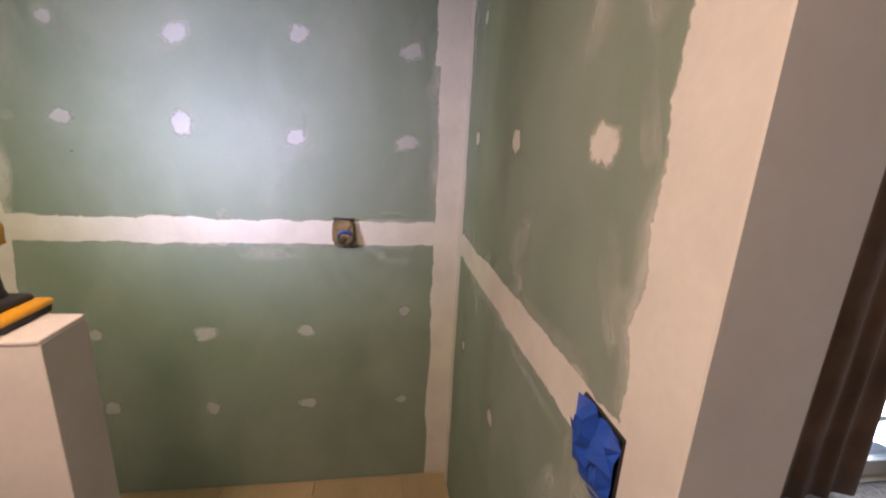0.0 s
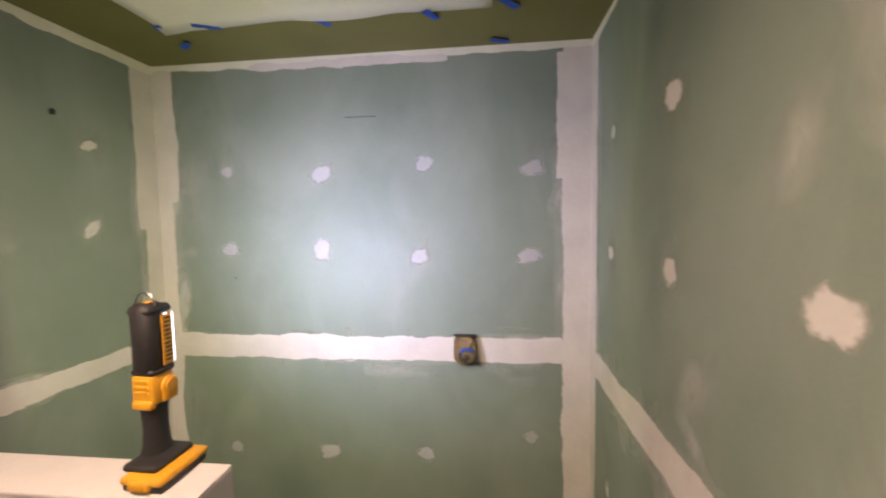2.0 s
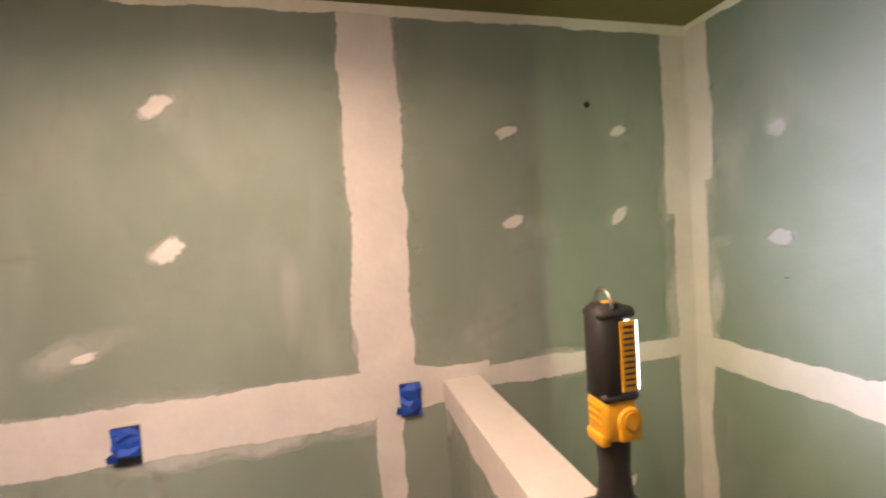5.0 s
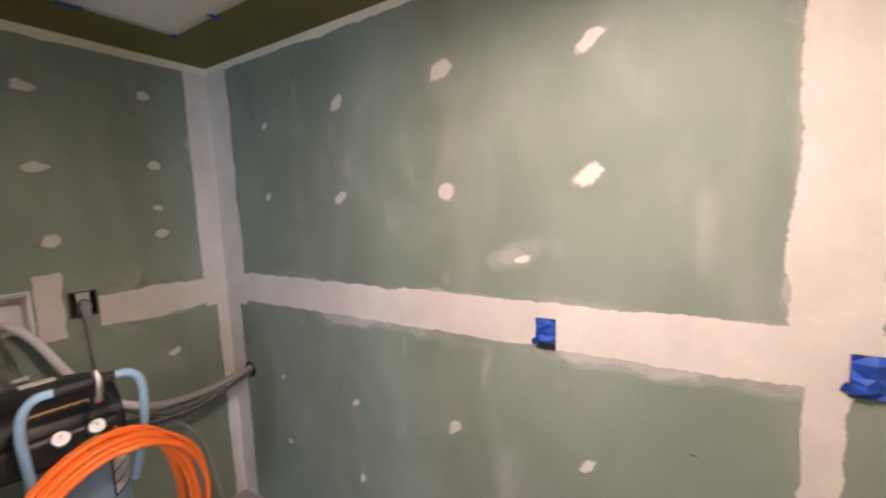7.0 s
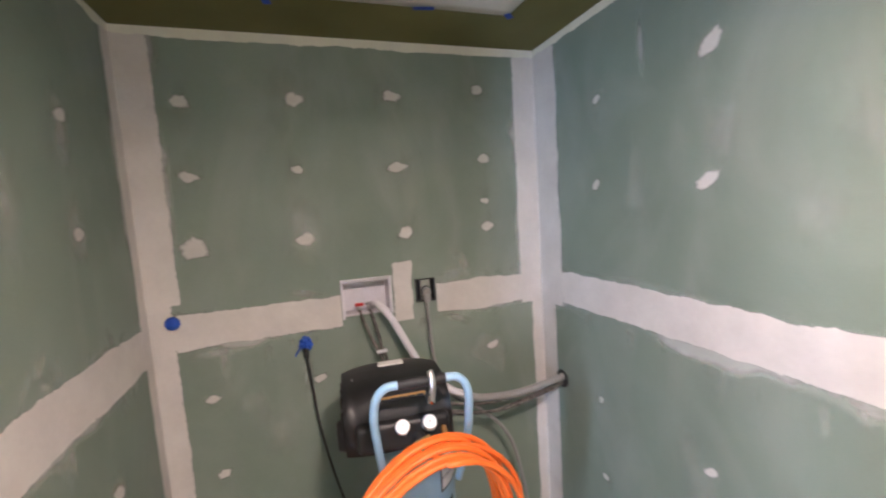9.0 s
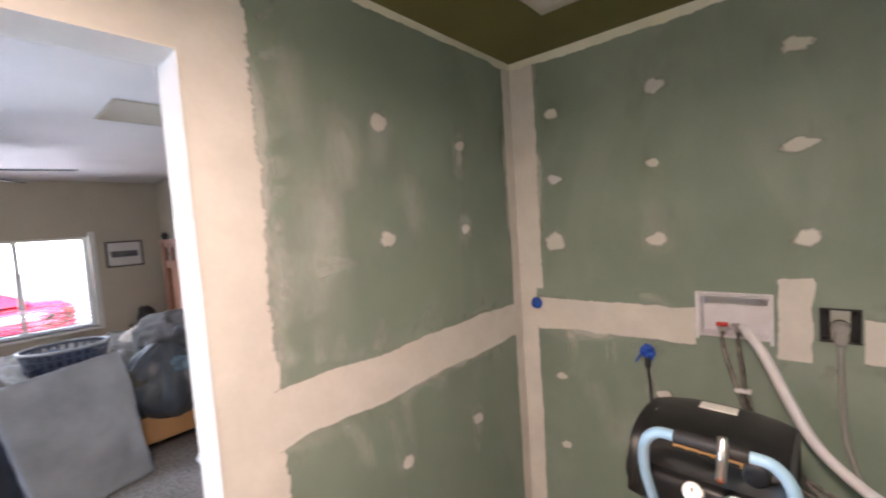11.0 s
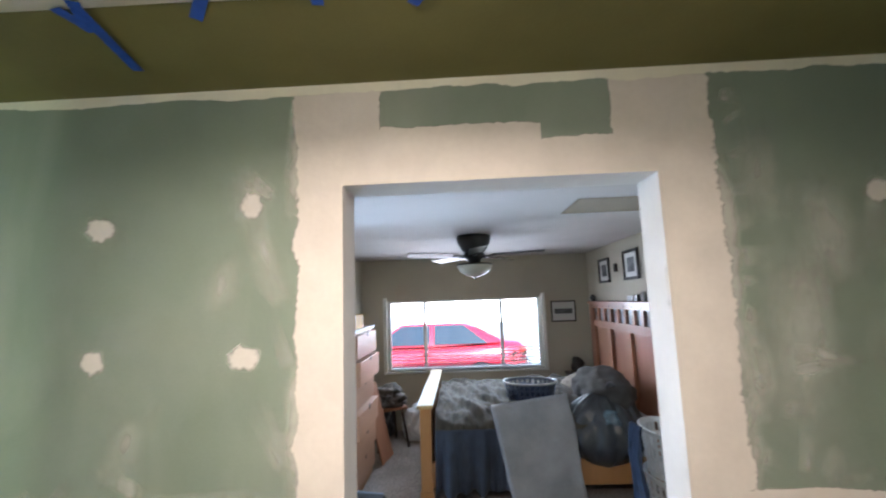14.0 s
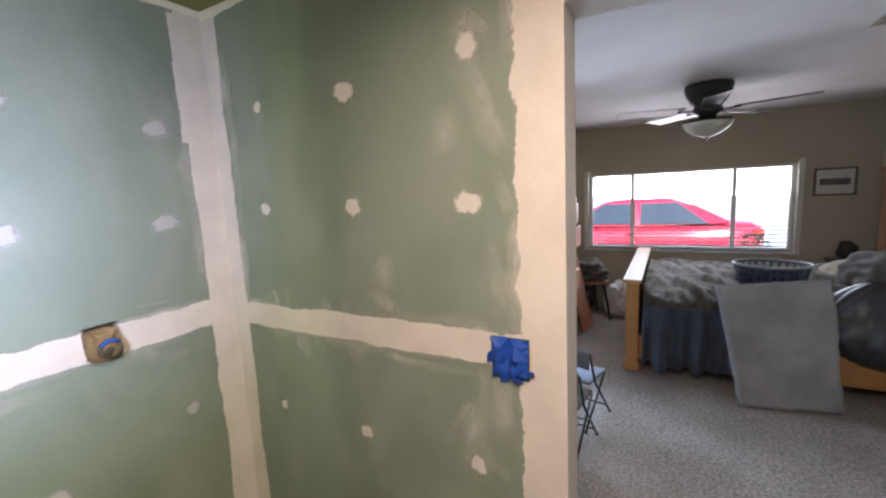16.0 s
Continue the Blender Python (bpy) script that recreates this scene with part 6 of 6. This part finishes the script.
part("top", box(-0.11, 0.11, -0.19, 0.19, 0.66, 0.69, 0.005), DARKW, ns)
for sx in (-0.08, 0.08):
    for sy in (-0.16, 0.16):
        part("leg", box(sx - 0.015, sx + 0.015, sy - 0.015, sy + 0.015, 0, 0.04), DARKW, ns)
tagged(link(crumple(0.07, 0.08, 0.10, 17, 3), "round_clock", FRAMEB, True), "dark rounded object on the nightstand", "ornament").location = (3.99, -0.78, FZ + 0.69 + 0.085)

# dresser with drawers, boxes on top
dr = thing("dresser", Matrix.Translation((2.42, 1.81, FZ)), "tall wooden chest of drawers with stacked boxes on top", "dresser")
part("body", box(-0.415, 0.415, -0.19, 0.20, 0.06, 1.40, 0.005), OAK, dr)
part("top", box(-0.435, 0.435, -0.215, 0.205, 1.40, 1.43, 0.005), FRAMEB, dr, "dark dresser top")
part("plinth", box(-0.40, 0.40, -0.18, 0.19, 0, 0.06), OAK, dr)
for k in range(6):
    z = 0.09 + 0.218 * k
    out = (0.0, 0.015, 0.04, 0.0, 0.055, 0.03)[k]
    d = part("drawer", box(-0.39, 0.39, -0.21 - out, -0.18, z, z + 0.200, 0.004), PALEWOOD, dr)
    # cut-out is a black disc on the front, coloured as the shade within
    part("finger_pull", cyl((0, -0.211 - out, z + 0.192), (0, -0.2135 - out, z + 0.192), 0.024, seg=18), FRAMEB, d, "dark disc for the shade in a finger cut-out")
tagged(link(box(2.06, 2.45, 1.615, 1.735, FZ + 1.43, FZ + 1.555, 0.003), "yellow_box", YBOX), "yellow cardboard box on the dresser", "box")
tagged(link(box(2.03, 2.35, 1.745, 1.86, FZ + 1.43, FZ + 1.51, 0.003), "blue_box", BBOX), "pale blue cardboard box on the dresser", "box")
tagged(link(crumple(0.07, 0.06, 0.06, 4, 3), "dark_pouch", FRAMEB, True), "dark pouch on the dresser", "pouch").location = (2.60, 1.74, FZ + 1.43 + 0.05)

# leaning boards and clutter by the window
lb = thing("leaning_board", pose(2.95, 1.55, FZ, -14, 0, -10), "dull brown board leaning against the dresser", "board")
part("board", box(-0.02, 0.30, -0.015, 0.0, 0.005, 0.80, 0.003), REDWOOD, lb)
cl = thing("small_chair", pose(3.55, 1.60, FZ, 0, 0, 30), "dark little chair under a heap of clothes", "chair")
for sx in (-0.17, 0.17):
    for sy in (-0.16, 0.16):
        part("leg", cyl((sx * 1.15, sy * 1.15, 0), (sx * 0.8, sy * 0.8, 0.42), 0.014, 0.016, 10), FRAMEB, cl)
part("seat", box(-0.19, 0.19, -0.18, 0.18, 0.42, 0.455, 0.008), REDWOOD, cl)
lump("folded_coat", (3.55, 1.60, FZ + 0.455), (0.22, 0.20, 0.13), 55, CHAIRF, "dark coat dropped on the little chair", "coat", 0.4, 2.0)
lump("white_bag", (3.78, 1.28, FZ), (0.16, 0.17, 0.24), 61, WHITECLOTH, "white stuffed bag on the carpet under the window", "bag", 0.3, 1.8)
lump("dark_bag", (3.85, 1.75, FZ), (0.18, 0.16, 0.26), 66, BAGM, "dark bag on the carpet in the corner", "bag", 0.3, 1.8)


# folding chairs by the doorway
def folding_chair(m, seat_mat, label):
    base = thing("folding_chair", m, label, "folding chair", "folding chairs by the doorway")
    for sy in (-0.20, 0.20):
        part("long_leg", tube([Vector((0.27, sy, 0.01)), Vector((-0.10, sy, 0.46)), Vector((-0.22, sy, 0.78))], 0.011, 9), CHAIRM, base, "", True)
        part("short_leg", tube([Vector((-0.27, sy * 0.9, 0.01)), Vector((0.18, sy * 0.9, 0.45))], 0.011, 9), CHAIRM, base, "", True)
        part("foot_cap", cyl((0.275, sy, 0.0), (0.262, sy, 0.022), 0.015, seg=10), BLACKP, base)
        part("foot_cap", cyl((-0.275, sy * 0.9, 0.0), (-0.262, sy * 0.9, 0.022), 0.015, seg=10), BLACKP, base)
    part("cross_bar", cyl((0.20, -0.2, 0.095), (0.20, 0.2, 0.095), 0.008, seg=8), CHAIRM, base)
    part("cross_bar", cyl((-0.19, -0.18, 0.09), (-0.19, 0.18, 0.09), 0.008, seg=8), CHAIRM, base)
    part("seat", box(-0.17, 0.21, -0.18, 0.18, 0.445, 0.480, 0.012), seat_mat, base, "", True)
    part("backrest", box(-0.225, -0.195, -0.19, 0.19, 0.62, 0.80, 0.010), seat_mat, base, "", True)
    return base


folding_chair(pose(0.93, 1.30, FZ, 0, 0, -8) @ Matrix.Scale(0.66, 4), CHAIRF, "low dark folding chair with worn grey padding")
folding_chair(pose(1.27, 1.28, FZ, 0, 0, -14) @ Matrix.Scale(0.66, 4), CHAIRB, "low dark folding chair with a blue grey seat")

# ================= outside =================
GROUNDM = surf("pale_concrete", (0.58, 0.57, 0.55), rough=0.9, vary=0.1, scale=0.6, fine=25, bump=0.2)
tagged(link(grid(30, 30, lambda u, v: (-300 + 700 * u, (v - 0.5) * 600, -0.02)), "ground", GROUNDM), "pale concrete drive and street outside", "ground", "", "structure")
# unseen slab added on top of the ceiling against leaking light
SLABM = surf("light_block_slab", (0.12, 0.11, 0.10), rough=0.9, vary=0.2, scale=4, bump=0.3)
b = box(X0 - 0.13, X1 + 0.137, Y0 - 0.13, Y1 + 0.13, H + 0.14, H + 0.20)
structure("roof", b, SLABM, "unseen dark slab that keeps sky light out of the small room", "roof")

CARRED = surf("red_car_paint", (0.55, 0.020, 0.045), rough=0.25, vary=0.03, scale=3, bump=0, coat=1.0)
CARGLASS = surf("blue_tinted_car_glass", (0.030, 0.042, 0.058), rough=0.08, vary=0.05, bump=0)
TYRE = surf("tyre_rubber", (0.02, 0.02, 0.02), rough=0.8, vary=0.1, bump=0.2)
car = thing("car", pose(7.45, 1.50, -0.02, 0, 0, 180), "red saloon car parked outside the window", "car")
# car's length runs along y; local +y is the tail after the half turn
STATIONS = [(-2.25, 0.45, 0.62, 0.66), (-2.15, 0.30, 0.74, 0.80), (-1.6, 0.22, 0.88, 0.88), (-0.9, 0.20, 0.94, 0.90), (0.0, 0.20, 0.95, 0.90), (0.9, 0.20, 0.97, 0.90), (1.5, 0.22, 1.01, 0.88), (1.92, 0.30, 0.99, 0.80), (2.06, 0.45, 0.92, 0.68)]
b = bmesh.new()
rings = []
for y, zl, zt, wd in STATIONS:
    ring = []
    for k in range(16):
        a = 2 * math.pi * k / 16
        c, s = math.cos(a), math.sin(a)
        ring.append(b.verts.new((wd * math.copysign(abs(c) ** 0.45, c), y, (zl + zt) / 2 + (zt - zl) / 2 * math.copysign(abs(s) ** 0.45, s))))
    rings.append(ring)
for a, c in zip(rings, rings[1:]):
    for k in range(16):
        b.faces.new((a[k], a[(k + 1) % 16], c[(k + 1) % 16], c[k]))
b.faces.new(rings[0][::-1])
b.faces.new(rings[-1])
part("body", b, CARRED, car, "glossy red car body", True)
CAB = [(-1.05, 0.93, 0.94, 0.74), (-0.35, 0.94, 1.36, 0.62), (0.10, 0.94, 1.43, 0.60), (0.70, 0.95, 1.40, 0.60), (1.05, 0.96, 1.28, 0.62), (1.60, 0.99, 1.01, 0.70)]
b = bmesh.new()
rings = []
for y, zl, zt, wd in CAB:
    wl = 0.82
    rings.append([b.verts.new(p) for p in ((wl, y, zl), (wd + 0.04, y, zl + 0.86 * (zt - zl)), (wd - 0.06, y, zt), (-wd + 0.06, y, zt), (-wd - 0.04, y, zl + 0.86 * (zt - zl)), (-wl, y, zl))])
for a, c in zip(rings, rings[1:]):
    for k in range(5):
        b.faces.new((a[k], a[k + 1], c[k + 1], c[k]))
part("cabin", b, CARRED, car, "red car roof and pillars", True)
for sx in (-1, 1):
    def side_glass(y0, y1, y2, y3):
        def place(u, v):
            y = (y0 + (y1 - y0) * v) * (1 - u) + (y3 + (y2 - y3) * v) * u
            return (sx * (0.835 - (0.165) * v), y, 0.975 + 0.355 * v)
        return thicken(grid(4, 3, place), 0.01)
    part("side_window", side_glass(-0.86, -0.36, 0.20, 0.20), CARGLASS, car, "tinted front side window")
    part("side_window", side_glass(0.28, 0.28, 0.86, 1.32), CARGLASS, car, "tinted rear side window")
    part("wing_mirror", box(sx * 0.86, sx * 1.02, -0.86, -0.72, 0.96, 1.08, 0.02), CARRED, car, "", True)
    part("tail_light", box(sx * 0.62, sx * 0.80, 1.92, 2.06, 0.76, 0.88, 0.02), RED, car, "red tail light", True)
    part("headlight", box(sx * 0.55, sx * 0.80, -2.22, -2.02, 0.60, 0.72, 0.02), LABELW, car, "clear headlight", True)
    part("door_seam", box(sx * 0.893, sx * 0.903, 0.235, 0.243, 0.35, 0.95), TYRE, car)
    part("door_handle", box(sx * 0.895, sx * 0.925, 0.06, 0.20, 0.80, 0.83, 0.006), CARRED, car)
    for y in (-1.38, 1.16):
        wheel = part("wheel", cyl((sx * 0.70, y, 0.32), (sx * 0.92, y, 0.32), 0.32, seg=28, bevel=0.03), TYRE, car, "", True)
        part("rim", cyl((sx * 0.90, y, 0.32), (sx * 0.930, y, 0.32), 0.20, seg=20), STEEL, wheel, "alloy wheel rim")
part("windscreen", thicken(grid(3, 3, lambda u, v: ((u - 0.5) * (1.50 - 0.40 * v), -1.00 + 0.62 * v, 0.975 + 0.375 * v)), 0.01), CARGLASS, car, "car windscreen")
part("rear_screen", thicken(grid(3, 3, lambda u, v: ((u - 0.5) * (1.30 - 0.20 * v), 1.54 - 0.46 * v, 1.045 + 0.24 * v)), 0.01), CARGLASS, car, "car rear window")

LEAF = surf("shrub_leaves", (0.07, 0.12, 0.035), rough=0.6, vary=0.3, scale=20, bump=0, per_object=0.1)
shrub = thing("shrub", Matrix.Translation((5.6, -0.25, -0.02)) @ Matrix.Diagonal((0.65, 0.65, 0.74, 1)), "small green shrub outside the window", "shrub")
rnd = random.Random(5)
for k in range(7):
    a, r = rnd.uniform(0, 6.28), rnd.uniform(0.05, 0.25)
    part("stem", tube(spline([(0, 0, 0), (0.5 * r * math.cos(a), 0.5 * r * math.sin(a), 0.5), (r * math.cos(a), r * math.sin(a), 0.95)], 4), lambda t: 0.012 * (1 - 0.7 * t), 6), DARKW, shrub)
verts, faces = [], []
for k in range(900):
    a, r, z = rnd.uniform(0, 6.28), 0.42 * math.sqrt(rnd.random()), rnd.uniform(0.15, 1.25)
    r *= max(0.25, math.sin(math.pi * min(1, z / 1.35)) ** 0.5) * (1 + 0.35 * n3(a * 2, z * 3))
    c = Vector((r * math.cos(a), r * math.sin(a), z))
    d1 = Vector((rnd.gauss(0, 1), rnd.gauss(0, 1), rnd.gauss(0, 1))).normalized()
    d2 = d1.orthogonal().normalized()
    L = rnd.uniform(0.025, 0.05)
    i = len(verts)
    verts += [c - d1 * L, c + d2 * L * 0.4, c + d1 * L, c - d2 * L * 0.4]
    faces.append((i, i + 1, i + 2, i + 3))
me = bpy.data.meshes.new("leaves")
me.from_pydata(verts, [], faces)
me.materials.append(LEAF)
lv = new("leaves", me)
lv.parent = shrub
